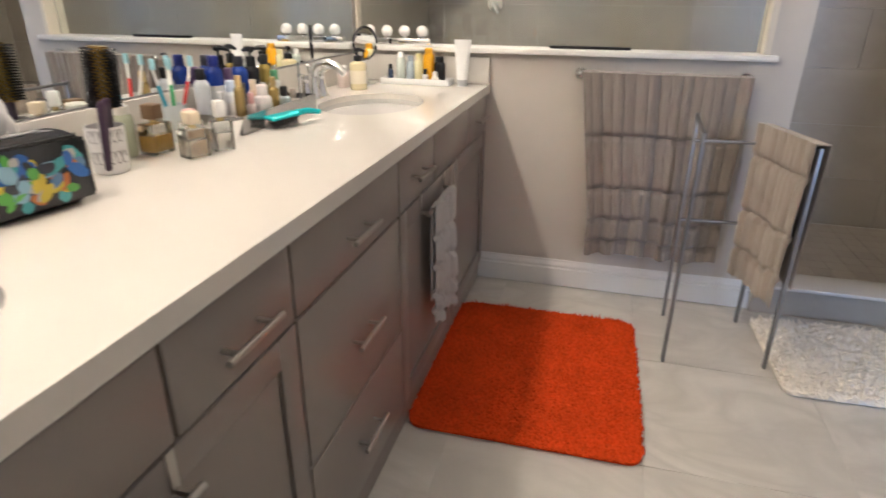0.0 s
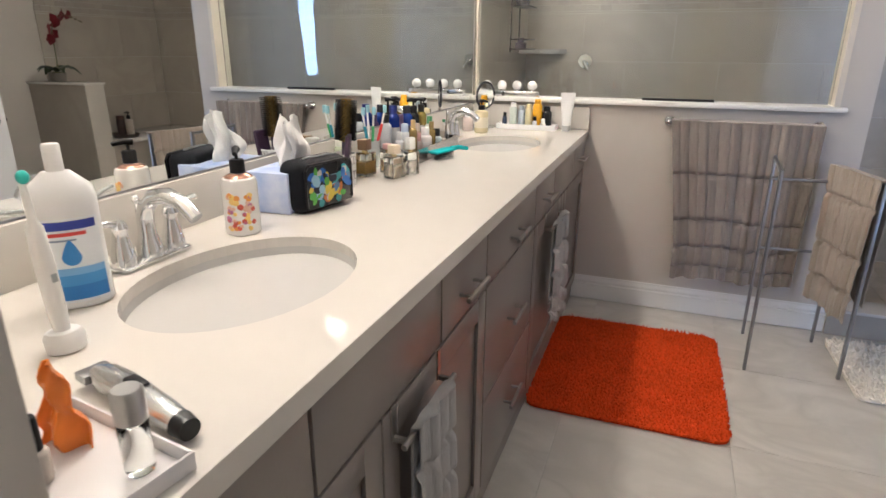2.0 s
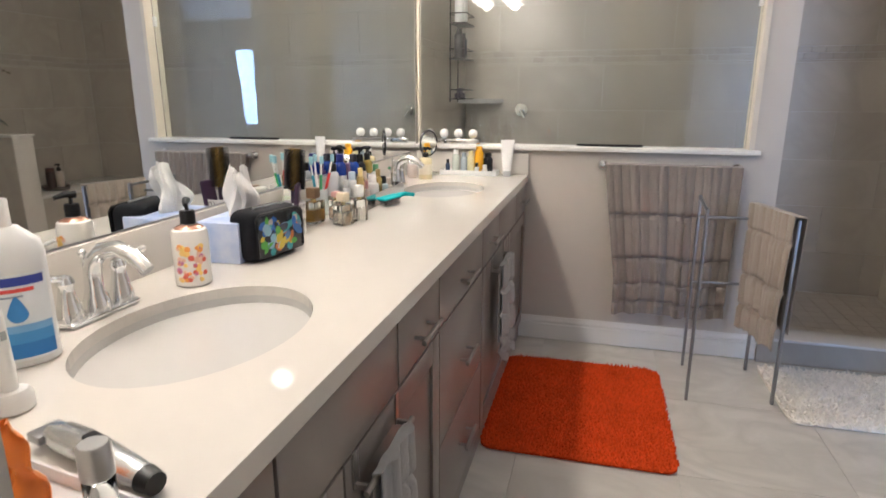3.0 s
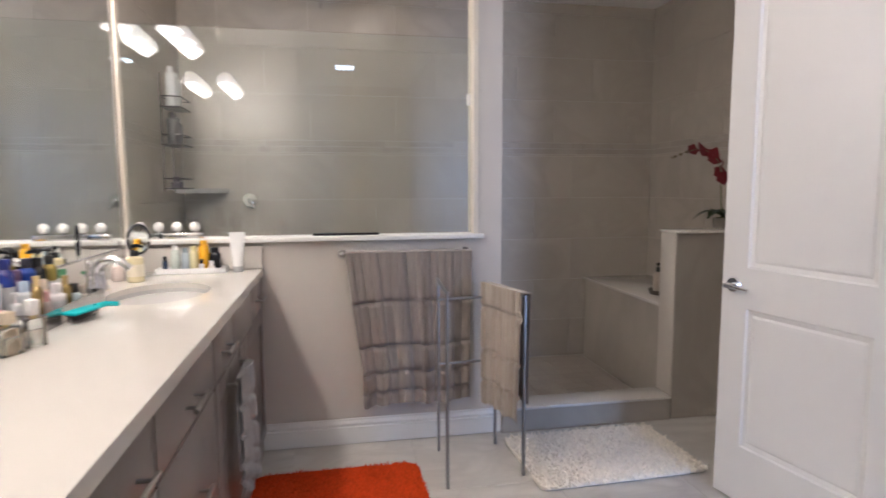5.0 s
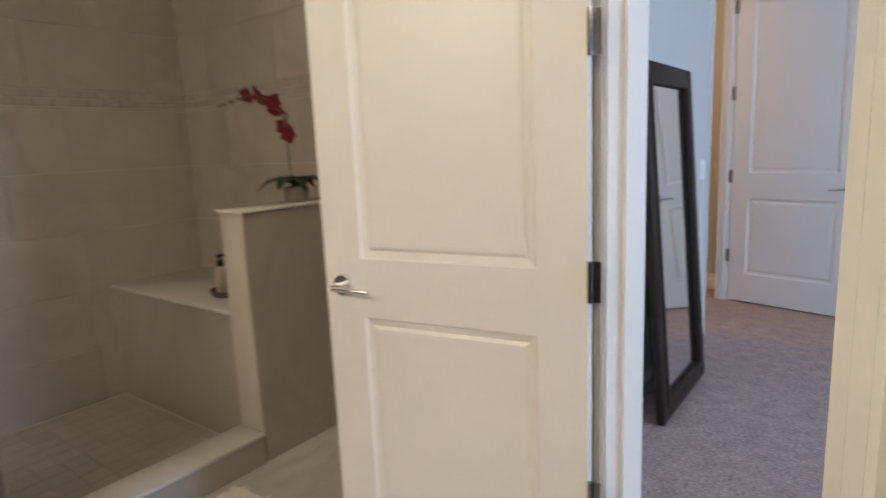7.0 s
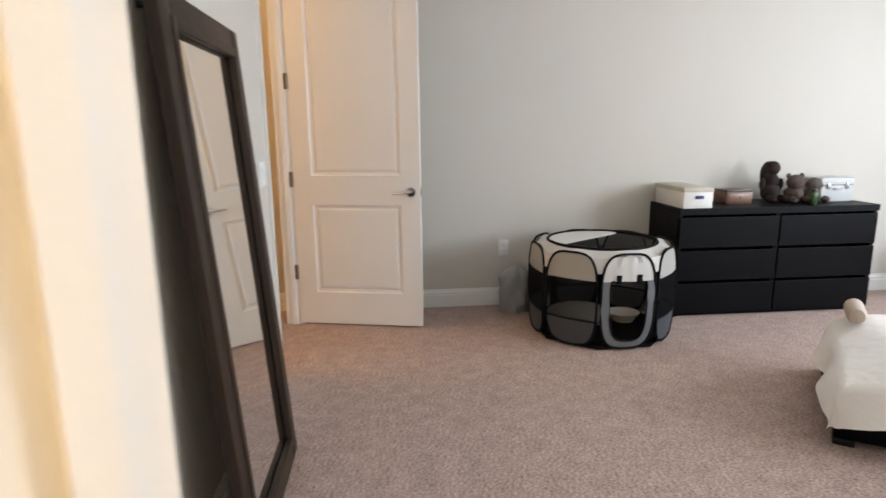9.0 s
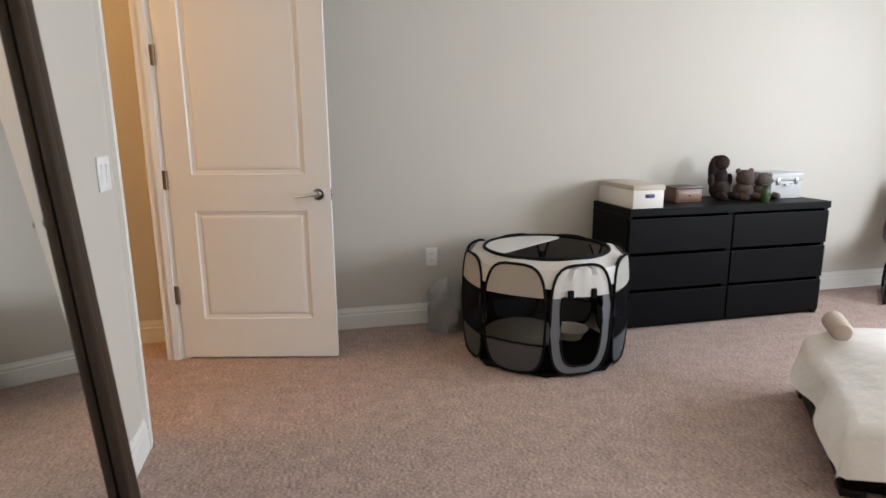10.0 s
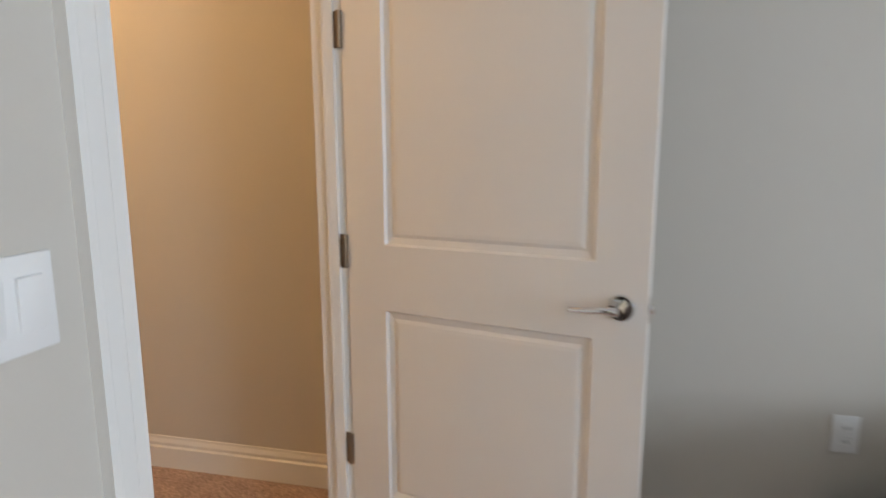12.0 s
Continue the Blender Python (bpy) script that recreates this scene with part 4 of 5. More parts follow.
# toiletry bag
t = thing("toiletry_bag", "black toiletry bag with a clear front full of colourful things", "bag", pose(1.02, 2.243, CT, 0, 0, 79) @ Matrix.Diagonal((0.89, 1, 0.96, 1)))
bm = box(NEW(), -0.105, 0.105, -0.042, 0.05, 0.0005, 0.14, 0.03, 5)
part("body", bm, material("black_nylon", (0.008, 0.009, 0.013), 0.7, spec=0.2, scale=240, vary=0.2, bump=0.2), t)
bm = box(NEW(), -0.09, 0.1, -0.0455, -0.0425, 0.014, 0.128, 0.0012)
part("window", bm, colour((0.02, 0.022, 0.025), 0.12), t, "glossy clear front panel")
rng = random.Random(12)
PAL = [(0.03, 0.12, 0.40), (0.55, 0.45, 0.05), (0.10, 0.36, 0.06), (0.24, 0.42, 0.55), (0.015, 0.02, 0.03), (0.42, 0.43, 0.42), (0.06, 0.30, 0.32), (0.45, 0.16, 0.04), (0.02, 0.03, 0.05), (0.10, 0.20, 0.34)]
for i in range(64):
    x, z = rng.uniform(-0.076, 0.086), rng.uniform(0.024, 0.117)
    w, h2 = rng.uniform(0.010, 0.026), rng.uniform(0.006, 0.015)
    if abs(x - 0.005) + w > 0.094 or z + w > 0.128 or z - w < 0.014:
        continue
    bm = NEW()
    a0 = rng.uniform(0, 6.28)
    loop = [bm.verts.new((w * math.cos(k * 0.5236) * (1 + 0.08 * math.sin(3 * k + a0)), 0, h2 * math.sin(k * 0.5236) * (1 + 0.08 * math.cos(2 * k + a0)))) for k in range(12)]
    bm.faces.new(loop)
    bmesh.ops.transform(bm, matrix=Matrix.Translation((x, -0.0462 - 0.00004 * i, z)) @ Matrix.Rotation(rng.uniform(-1.5, 1.5), 4, "Y"), verts=bm.verts)
    part("print", bm, colour(PAL[i % len(PAL)], 0.15), t, smooth=False)
part("handle_strap", tube(NEW(), [(0.1075, -0.02, 0.06), (0.116, -0.012, 0.10), (0.108, -0.006, 0.128)], 0.004, 8), BLACK, t)
part("piping", tube(NEW(), [(-0.092, -0.044, 0.02), (-0.094, -0.044, 0.118), (-0.08, -0.044, 0.131), (0.08, -0.044, 0.131), (0.1, -0.044, 0.118), (0.1, -0.044, 0.02)], 0.0035, 8), BLACK, t)
part("zip", tube(NEW(), [(0.1065, -0.02, 0.045), (0.1065, -0.012, 0.10), (0.098, -0.008, 0.133), (0.04, -0.006, 0.1425), (-0.06, -0.006, 0.1425)], 0.003, 6), colour((0.6, 0.6, 0.62), 0.3, 0.8), t, "silver zip")

# cup with hair brushes
t = thing("brush_cup", "white patterned cup holding hair brushes", "cup", pose(0.955, 2.50, CT))
part("cup", lathe(NEW(), [(0.033, 0.0005), (0.036, 0.004), (0.039, 0.10), (0.036, 0.10), (0.033, 0.008)], seg=24), colour((0.74, 0.73, 0.72), 0.3), t)
for i in range(12):
    a, z = -1.6 + 0.29 * (i % 6) * 1.1, 0.025 + 0.045 * (i // 6)
    part("scroll", tube(NEW(), [(0.0385 * math.cos(a + 0.18 * math.cos(k)), 0.0385 * math.sin(a + 0.18 * math.cos(k)), z + 0.014 * math.sin(k) + 0.012) for k in (0, 1, 2, 3, 4, 5)], 0.0012, 5), colour((0.18, 0.17, 0.18)), t)
b = thing("round_brush", "black round hair brush with bristles, standing in a cup", "hair brush", pose(0.95, 2.507, CT + 0.01, -3, 3, 0))
part("handle", rod(NEW(), (0, 0, 0), (0, 0, 0.13), 0.009, 0.011), colour((0.05, 0.03, 0.06)), b)
part("barrel", rod(NEW(), (0, 0, 0.125), (0, 0, 0.25), 0.019), colour((0.22, 0.14, 0.035), 0.4, 0.7), b, "gold barrel")
bm = NEW()
for i in range(20):
    for k in range(12):
        a = k * 0.5236 + i * 0.26
        zz = 0.13 + i * 0.006
        rod(bm, (0.015 * math.cos(a), 0.015 * math.sin(a), zz), (0.034 * math.cos(a), 0.034 * math.sin(a), zz), 0.0034, 0.0022, 3)
tagged(part("bristles", bm, BLACK, b, smooth=False), kind="stuff")
b = thing("vent_brush", "dark purple hair brush standing in a cup", "hair brush", pose(0.968, 2.487, CT + 0.01, 4, 6, 20))
part("paddle", box(NEW(), -0.007, 0.007, -0.024, 0.024, 0.0, 0.15, 0.0068, 3), colour((0.045, 0.02, 0.05)), b)

# perfume and amber bottles
def square_bottle(x, y, w, h, liquid, cap, label, ch=0.03, rz=0):
    t = thing("perfume_bottle", label, "bottle", pose(x, y, CT + 0.0005, 0, 0, rz), "perfume bottles")
    part("glass", box(NEW(), -w / 2, w / 2, -w * 0.36, w * 0.36, 0, h, 0.005, 3), GLASS, t)
    part("liquid", box(NEW(), -w / 2 + 0.005, w / 2 - 0.005, -w * 0.36 + 0.005, w * 0.36 - 0.005, 0.008, h * 0.62, 0.003), liquid, t)
    part("collar", rod(NEW(), (0, 0, h), (0, 0, h + 0.008), 0.009), colour((0.7, 0.55, 0.25), 0.25, 0.9), t)
    part("cap", box(NEW(), -w * 0.26, w * 0.26, -w * 0.26, w * 0.26, h + 0.0082, h + 0.008 + ch, 0.004), cap, t)
square_bottle(0.94, 2.665, 0.068, 0.075, colour((0.62, 0.36, 0.06), 0.05, 0.0, 0.6), colour((0.20, 0.12, 0.06)), "square amber perfume bottle with a dark brown cap", 0.036, 85)
square_bottle(1.05, 2.66, 0.062, 0.07, colour((0.9, 0.80, 0.68), 0.05, 0.0, 0.9), colour((0.70, 0.60, 0.45), 0.3), "clear square perfume bottle with a gold and white cap", 0.03, 70)
square_bottle(1.075, 2.735, 0.05, 0.075, colour((0.9, 0.85, 0.80), 0.05, 0.0, 0.9), WHITE, "clear perfume bottle with a white cap", 0.04, 60)
square_bottle(0.99, 2.735, 0.05, 0.07, colour((0.72, 0.52, 0.36), 0.1), colour((0.60, 0.35, 0.34)), "pale pink glass perfume bottle", 0.02, 80)
t = bottle("jar", "green glass jar behind the perfumes", 0.885, 2.62, 0.03, 0.12, colour((0.42, 0.45, 0.33), 0.15), colour((0.6, 0.6, 0.55)), 0.02, 0.8)
# toothbrush cup
t = thing("toothbrush_cup", "clear cup with four toothbrushes", "cup", pose(0.895, 2.80, CT))
part("cup", lathe(NEW(), [(0.026, 0.0005), (0.028, 0.003), (0.032, 0.095), (0.030, 0.095), (0.026, 0.006)], seg=20), colour((0.60, 0.66, 0.68), 0.1), t)
for k, (dx, dy, col) in enumerate(((0.03, 0.05, (0.75, 0.06, 0.05)), (-0.03, 0.035, (0.75, 0.75, 0.74)), (0.028, -0.03, (0.06, 0.40, 0.14)), (0.0, -0.055, (0.05, 0.35, 0.5)))):
    br = thing("toothbrush", "toothbrush standing in the cup", "toothbrush", pose(0.895, 2.80, CT + 0.008), "toothbrushes")
    part("handle", tube(NEW(), [(0, 0, 0), (dx * 0.5, dy * 0.5, 0.085), (dx * 0.8, dy * 0.8, 0.14)], 0.005, 8), colour(col), br)
    part("neck", tube(NEW(), [(dx * 0.8, dy * 0.8, 0.14), (dx, dy, 0.185)], 0.0035, 8), WHITE, br)
    part("head", box(NEW(), dx - 0.004, dx + 0.008, dy - 0.005, dy + 0.005, 0.178, 0.205, 0.002), colour((0.35, 0.62, 0.70)), br)

# mirrored organiser tray full of bottles
t = thing("organiser_tray", "mirrored organiser tray with a chrome edge", "tray", pose(0.945, 3.12, CT))
part("base", box(NEW(), -0.085, 0.085, -0.225, 0.225, 0.0005, 0.006), colour((0.30, 0.29, 0.28), 0.1, 0.8), t, smooth=False)
for x0, x1, y0, y1 in ((0.082, 0.085, -0.225, 0.225), (-0.085, -0.082, -0.225, 0.225), (-0.082, 0.082, 0.222, 0.225), (-0.082, 0.082, -0.225, -0.222)):
    part("side", box(NEW(), x0, x1, y0, y1, 0.006, 0.052), colour((0.45, 0.44, 0.43), 0.12, 0.9), t, smooth=False)
ZT = CT + 0.007
ROW = [
    (0.885, 2.94, 0.022, 0.14, (0.55, 0.58, 0.62), BLACK, "silver-grey spray bottle with a black cap", False),
    (0.885, 3.005, 0.024, 0.165, (0.008, 0.03, 0.24), (0.008, 0.02, 0.18), "deep blue lotion bottle", False),
    (0.885, 3.07, 0.02, 0.13, (0.16, 0.10, 0.22), (0.13, 0.08, 0.18), "mauve bottle", False),
    (0.885, 3.13, 0.025, 0.155, (0.015, 0.05, 0.30), (0.02, 0.02, 0.03), "blue bottle with a dark cap", False),
    (0.885, 3.20, 0.024, 0.15, (0.02, 0.02, 0.022), BLACK, "black trigger spray bottle", True),
    (0.89, 3.27, 0.022, 0.15, (0.55, 0.42, 0.12), (0.02, 0.02, 0.02), "gold bottle with a black pump", True),
    (0.935, 2.95, 0.017, 0.10, (0.62, 0.64, 0.66), (0.55, 0.56, 0.58), "small clear bottle", False),
    (0.935, 3.00, 0.022, 0.125, (0.72, 0.74, 0.78), (0.5, 0.6, 0.75), "white tube with a blue cap", False),
    (0.935, 3.06, 0.015, 0.11, (0.10, 0.09, 0.10), (0.05, 0.05, 0.05), "small black bottle", False),
    (0.94, 3.11, 0.017, 0.115, (0.62, 0.45, 0.35), (0.7, 0.6, 0.5), "tan make-up bottle", False),
    (0.94, 3.165, 0.018, 0.10, (0.04, 0.04, 0.05), (0.3, 0.3, 0.3), "black make-up bottle", False),
    (0.985, 2.965, 0.015, 0.145, (0.50, 0.36, 0.14), (0.60, 0.46, 0.22), "tall gold spray bottle", False),
    (0.985, 3.02, 0.014, 0.09, (0.70, 0.60, 0.58), (0.7, 0.4, 0.4), "pink cream bottle", False),
    (0.985, 3.085, 0.026, 0.105, (0.74, 0.70, 0.70), (0.72, 0.68, 0.68), "rounded white lotion bottle", False),
    (0.985, 3.15, 0.016, 0.12, (0.52, 0.38, 0.13), (0.35, 0.25, 0.1), "gold perfume bottle", False),
    (0.985, 3.21, 0.020, 0.085, (0.58, 0.70, 0.74), (0.02, 0.02, 0.02), "pale blue bottle with a black cap", False),
    (0.985, 3.27, 0.018, 0.07, (0.66, 0.60, 0.55), (0.4, 0.35, 0.3), "small beige jar", False),
    (0.94, 3.24, 0.02, 0.13, (0.70, 0.72, 0.70), (0.1, 0.3, 0.15), "clear bottle with a green cap", False),
]
for i, (x, y, r, h2, col, cap, lab, pump) in enumerate(ROW):
    bottle("cosmetic_bottle", lab + " on the tray", x, y, r, h2 * (1.16 if x < 0.9 else 1.0), colour(col, 0.2, 0.6 if "gold" in lab else 0.0), cap if not isinstance(cap, tuple) else colour(cap, 0.3), 0.03, 0.62, "bottles on the tray", z=ZT,
           band=colour((0.7, 0.7, 0.7)) if i in (1, 7, 13) else None, pump=pump, rz=i * 40)
t = thing("hand_mirror", "small grey wedge-shaped mirror on the tray", "mirror", pose(0.99, 3.315, ZT, 0, 0, 10))
part("blade", sheet(NEW(), lambda u, v: Vector((0, (u - 0.5) * 0.035 * (1 - 0.8 * v), v * 0.15)), 4, 6, 0.003), colour((0.45, 0.46, 0.47), 0.15, 0.8), t)
# silver dish in front of the bottles
t = thing("silver_dish", "round silver dish on the counter", "dish", pose(1.0, 2.87, CT))
part("dish", lathe(NEW(), [(0.03, 0.0005), (0.034, 0.02), (0.045, 0.05), (0.043, 0.05), (0.03, 0.022)], seg=22), CHROME, t)
# teal paddle brush
t = thing("paddle_brush", "teal paddle hair brush with black bristles on the counter", "hair brush", pose(1.075, 3.045, CT + 0.028, 0, -4, 62))
part("paddle", box(NEW(), -0.055, 0.045, -0.026, 0.026, 0, 0.011, 0.0055, 3), colour((0.02, 0.42, 0.46), 0.25), t)
part("handle", tube(NEW(), [(0.04, 0, 0.005), (0.08, 0, 0.004), (0.125, 0, -0.008)], [0.010, 0.009, 0.008], 10), colour((0.02, 0.42, 0.46), 0.25), t)
part("pad", box(NEW(), -0.048, 0.038, -0.02, 0.02, -0.005, 0.0, 0.002), BLACK, t)
bm = NEW()
for i in range(13):
    for j in range(6):
        x, y = -0.045 + i * 0.0067, -0.017 + j * 0.0068
        rod(bm, (x, y, -0.004), (x, y, -0.025), 0.0012, 0.0008, 3)
tagged(part("bristles", bm, BLACK, t, smooth=False), kind="stuff")

# far end of the counter
t = bottle("soap_bottle", "yellow and white pump soap bottle with a black head", 0.985, 3.83, 0.034, 0.135, colour((0.72, 0.64, 0.40), 0.25), BLACK, 0.022, 0.5, pump=True, band=colour((0.76, 0.70, 0.55)), rz=40)
t = bottle("soap_bottle", "pale pink soap bottle by the basin", 0.90, 3.87, 0.026, 0.09, colour((0.72, 0.62, 0.58), 0.25), WHITE, 0.02, 0.6)
t = thing("shaving_mirror", "round magnifying mirror on a chrome stand", "mirror", pose(0.955, 3.99, CT, 0, 0, -25))
part("foot", lathe(NEW(), [(0.05, 0.0005), (0.05, 0.006), (0.012, 0.014), (0.007, 0.03), (0.007, 0.105)], seg=24), CHROME, t)
rim = [(0.0, 0.066 * math.cos(k * 0.2618), 0.172 + 0.066 * math.sin(k * 0.2618)) for k in range(24)]
part("rim", tube(NEW(), rim, 0.0065, 8, closed=True), colour((0.10, 0.10, 0.11), 0.25, 0.8), t)
part("glass", rod(NEW(), (-0.003, 0, 0.172), (0.003, 0, 0.172), 0.064, None, 28), MIRROR, t)
t = thing("white_tray", "white rectangular tray at the counter's end", "tray", pose(1.165, 4.075, CT))
part("base", box(NEW(), -0.155, 0.155, -0.045, 0.045, 0.0005, 0.007), WHITE, t, smooth=False)
for x0, x1, y0, y1 in ((-0.155, 0.155, -0.048, -0.045), (-0.155, 0.155, 0.045, 0.048), (-0.158, -0.155, -0.048, 0.048), (0.155, 0.158, -0.048, 0.048)):
    part("side", box(NEW(), x0, x1, y0, y1, 0.0005, 0.026, 0.001), WHITE, t)
FAR = [(1.045, 4.06, 0.012, 0.075, (0.05, 0.07, 0.12), BLACK, "small dark blue bottle"), (1.085, 4.085, 0.02, 0.125, (0.60, 0.66, 0.60), WHITE, "clear pale green bottle"), (1.13, 4.09, 0.019, 0.11, (0.45, 0.52, 0.58), (0.3, 0.35, 0.4), "grey-blue bottle"),
       (1.17, 4.085, 0.02, 0.12, (0.66, 0.62, 0.38), (0.6, 0.56, 0.3), "pale yellow bottle"), (1.215, 4.09, 0.025, 0.145, (0.80, 0.42, 0.01), (0.80, 0.42, 0.01), "bright orange-yellow tube"), (1.21, 4.05, 0.013, 0.06, (0.7, 0.7, 0.7), BLACK, "small white bottle with a black cap"),
       (1.265, 4.09, 0.026, 0.11, (0.012, 0.012, 0.014), BLACK, "black jar"), (1.255, 4.05, 0.016, 0.05, (0.68, 0.64, 0.56), (0.7, 0.68, 0.62), "cream pot")]
for i, (x, y, r, h2, col, cap, lab) in enumerate(FAR):
    bottle("cosmetic_bottle", lab + " on the white tray", x, y, r, h2, colour(col, 0.2), cap if not isinstance(cap, tuple) else colour(cap), 0.022, 0.7, "bottles at the far end", z=CT + 0.0075)
t = thing("cream_tube", "large white tube standing on its grey cap", "tube", pose(1.375, 4.06, CT, 0, 0, 10))
part("cap", lathe(NEW(), [(0.022, 0.0005), (0.023, 0.028)], seg=18), colour((0.45, 0.46, 0.47)), t)
part("tube", sheet(NEW(), lambda u, v: Vector(((0.022 + 0.016 * v) * math.cos(u * 6.2832), 0.022 * (1 - 0.93 * v) * math.sin(u * 6.2832), 0.028 + 0.165 * v)), 24, 6), WHITE, t)

# strip of make-up bulbs on the sill
t = thing("bulb_strip", "chrome strip with four unlit round bulbs on the sill", "lamp", pose(1.04, 4.16, 1.1145))
part("bar", box(NEW(), -0.168, 0.168, -0.022, 0.022, 0.0, 0.03, 0.004), CHROME, t)
for i in range(4):
    b = part("bulb", ball(NEW(), (-0.125 + 0.083 * i, 0, 0.058), 0.026, seg=16), colour((0.78, 0.77, 0.75), 0.2), t, "white frosted bulb")
    part("socket", rod(NEW(), (-0.125 + 0.083 * i, 0, 0.0302), (-0.125 + 0.083 * i, 0, 0.038), 0.016), CHROME, b)
t = thing("squeegee", "dark rubber squeegee strip lying on the sill", "squeegee", pose(1.9, 4.205, 1.1145))
part("blade", box(NEW(), -0.17, 0.17, -0.012, 0.012, 0.0, 0.012, 0.003), BLACK, t)

# ---- shower things ----
t = thing("rain_shower", "round chrome rain shower head on an arm", "shower head", pose(1.78, 5.03, 2.56))
part("head", lathe(NEW(), [(0.10, 0.0), (0.102, 0.008), (0.03, 0.022), (0.018, 0.05)], seg=28), CHROME, t)
part("arm", tube(NEW(), [(0, 0, 0.045), (0, 0.08, 0.09), (0, 0.25, 0.09), (0, 0.43, 0.06)], 0.011, 10), CHROME, t)
t = thing("shower_caddy", "black wire shower caddy hung on the tiled wall", "shower caddy", pose(0.84, 4.98, 1.34))
for y in (-0.11, 0.11):
    part("upright", rod(NEW(), (0.012, y, 0.0), (0.012, y, 0.70), 0.005), BLACK, t)
for z in (0.02, 0.28, 0.50):
    pts = [(0.012, -0.13, z), (0.12, -0.13, z), (0.12, 0.13, z), (0.012, 0.13, z)]
    part("basket_rim", tube(NEW(), pts, 0.005, 6, closed=True), BLACK, t)
    part("basket_floor", box(NEW(), 0.01, 0.12, -0.13, 0.13, z - 0.004, z), BLACK, t, smooth=False)
    part("guard", tube(NEW(), [(p[0], p[1], p[2] + 0.06) for p in pts], 0.004, 6, closed=True), BLACK, t)
for y, z, r, h2, col, lab in ((-0.06, 0.502, 0.03, 0.24, (0.72, 0.72, 0.72), "white shampoo bottle in the caddy"), (0.05, 0.502, 0.03, 0.22, (0.70, 0.70, 0.68), "white conditioner bottle in the caddy"),
                        (-0.06, 0.282, 0.034, 0.19, (0.02, 0.02, 0.022), "black shampoo bottle in the caddy"), (0.05, 0.282, 0.03, 0.17, (0.03, 0.035, 0.05), "dark body wash bottle in the caddy"),
                        (-0.03, 0.022, 0.036, 0.07, (0.05, 0.04, 0.06), "purple sponge pot in the caddy")):
    bottle("shampoo_bottle", lab, 0.90, 4.98 + y, r, h2, colour(col), colour(col), 0.03, 0.6, "shower bottles", z=1.34 + z)
t = thing("corner_shelf", "grey stone corner soap shelf", "shelf", pose(0.822, 5.442, 1.33))
part("shelf", prism(NEW(), [(0.01, 0), (0.30, 0), (0.27, -0.12), (0.15, -0.22), (0.01, -0.25)], 0, 0.03), colour((0.40, 0.39, 0.37)), t, smooth=False)
t = thing("shower_valve", "chrome shower valve with a lever", "shower valve", pose(1.26, 5.442, 1.28))
part("plate", rod(NEW(), (0, 0, 0), (0, -0.012, 0), 0.05, 0.047, 28), CHROME, t)
part("lever", tube(NEW(), [(0, -0.012, 0), (0, -0.06, 0), (0.03, -0.07, -0.06)], 0.013, 10), CHROME, t)
t = thing("bench_tray", "round dark wicker tray on the shower bench", "tray", pose(3.985, 4.62, 0.6525))
part("tray", lathe(NEW(), [(0.09, 0.0), (0.10, 0.03), (0.095, 0.03), (0.085, 0.006)], seg=24), colour((0.10, 0.085, 0.07), 0.8), t)
bottle("soap_bottle", "beige pump bottle on the shower bench", 3.945, 4.63, 0.03, 0.17, colour((0.50, 0.43, 0.35)), BLACK, 0.03, 0.5, pump=True, z=0.66)
bottle("candle_jar", "dark brown jar on the shower bench", 4.015, 4.615, 0.036, 0.165, colour((0.05, 0.03, 0.025)), colour((0.10, 0.05, 0.04)), 0.03, 0.9, z=0.66)

# orchid on the half wall
o = thing("orchid", "dark red orchid with an arching stem in a grey pot", "plant", pose(4.10, 4.205, 1.1125))
part("pot", lathe(NEW(), [(0.045, 0.0), (0.055, 0.005), (0.06, 0.065), (0.052, 0.065), (0.048, 0.05)], seg=20), colour((0.20, 0.18, 0.15), 0.5), o)
part("moss", ball(NEW(), (0, 0, 0.055), 0.048, (1, 1, 0.35)), colour((0.10, 0.12, 0.05), 0.9), o)
LEAF = material("orchid_leaf", (0.025, 0.045, 0.018), 0.4, scale=30, vary=0.15)
for a, ln, dr in ((0.3, 0.15, 0.03), (1.5, 0.13, 0.0), (2.7, 0.17, 0.03), (3.5, 0.15, 0.02), (4.3, 0.15, 0.03), (5.0, 0.13, 0.0), (5.7, 0.13, 0.02)):
    def leaf(u, v, a=a, ln=ln, dr=dr):
        w = 0.036 * math.sin(3.0 * min(1, u * 0.98 + 0.06)) * (v - 0.5) * 2
        x, z = ln * u, 0.065 + 0.15 * u - (0.13 + dr) * u * u + 0.25 * abs(w)
        return Vector((x * math.cos(a) - w * math.sin(a), x * math.sin(a) + w * math.cos(a), z))
    part("leaf", sheet(NEW(), leaf, 10, 4, 0.002), LEAF, o)
stem = [(-0.005, 0, 0.05), (-0.02, 0, 0.15), (-0.03, -0.005, 0.25), (-0.03, -0.01, 0.33), (-0.06, -0.01, 0.40), (-0.12, -0.01, 0.45), (-0.19, -0.01, 0.465), (-0.27, -0.01, 0.445), (-0.35, -0.01, 0.415)]
part("stem", tube(NEW(), stem, [0.004, 0.004, 0.0035, 0.0035, 0.003, 0.003, 0.0025, 0.002, 0.0015], 8), colour((0.12, 0.13, 0.06)), o)
part("stake", rod(NEW(), (-0.01, 0.006, 0.05), (-0.035, 0.0, 0.36), 0.002), colour((0.20, 0.17, 0.10)), o)
PETAL = material("red_petal", (0.19, 0.006, 0.014), 0.55, scale=40, vary=0.25)
rng = random.Random(5)
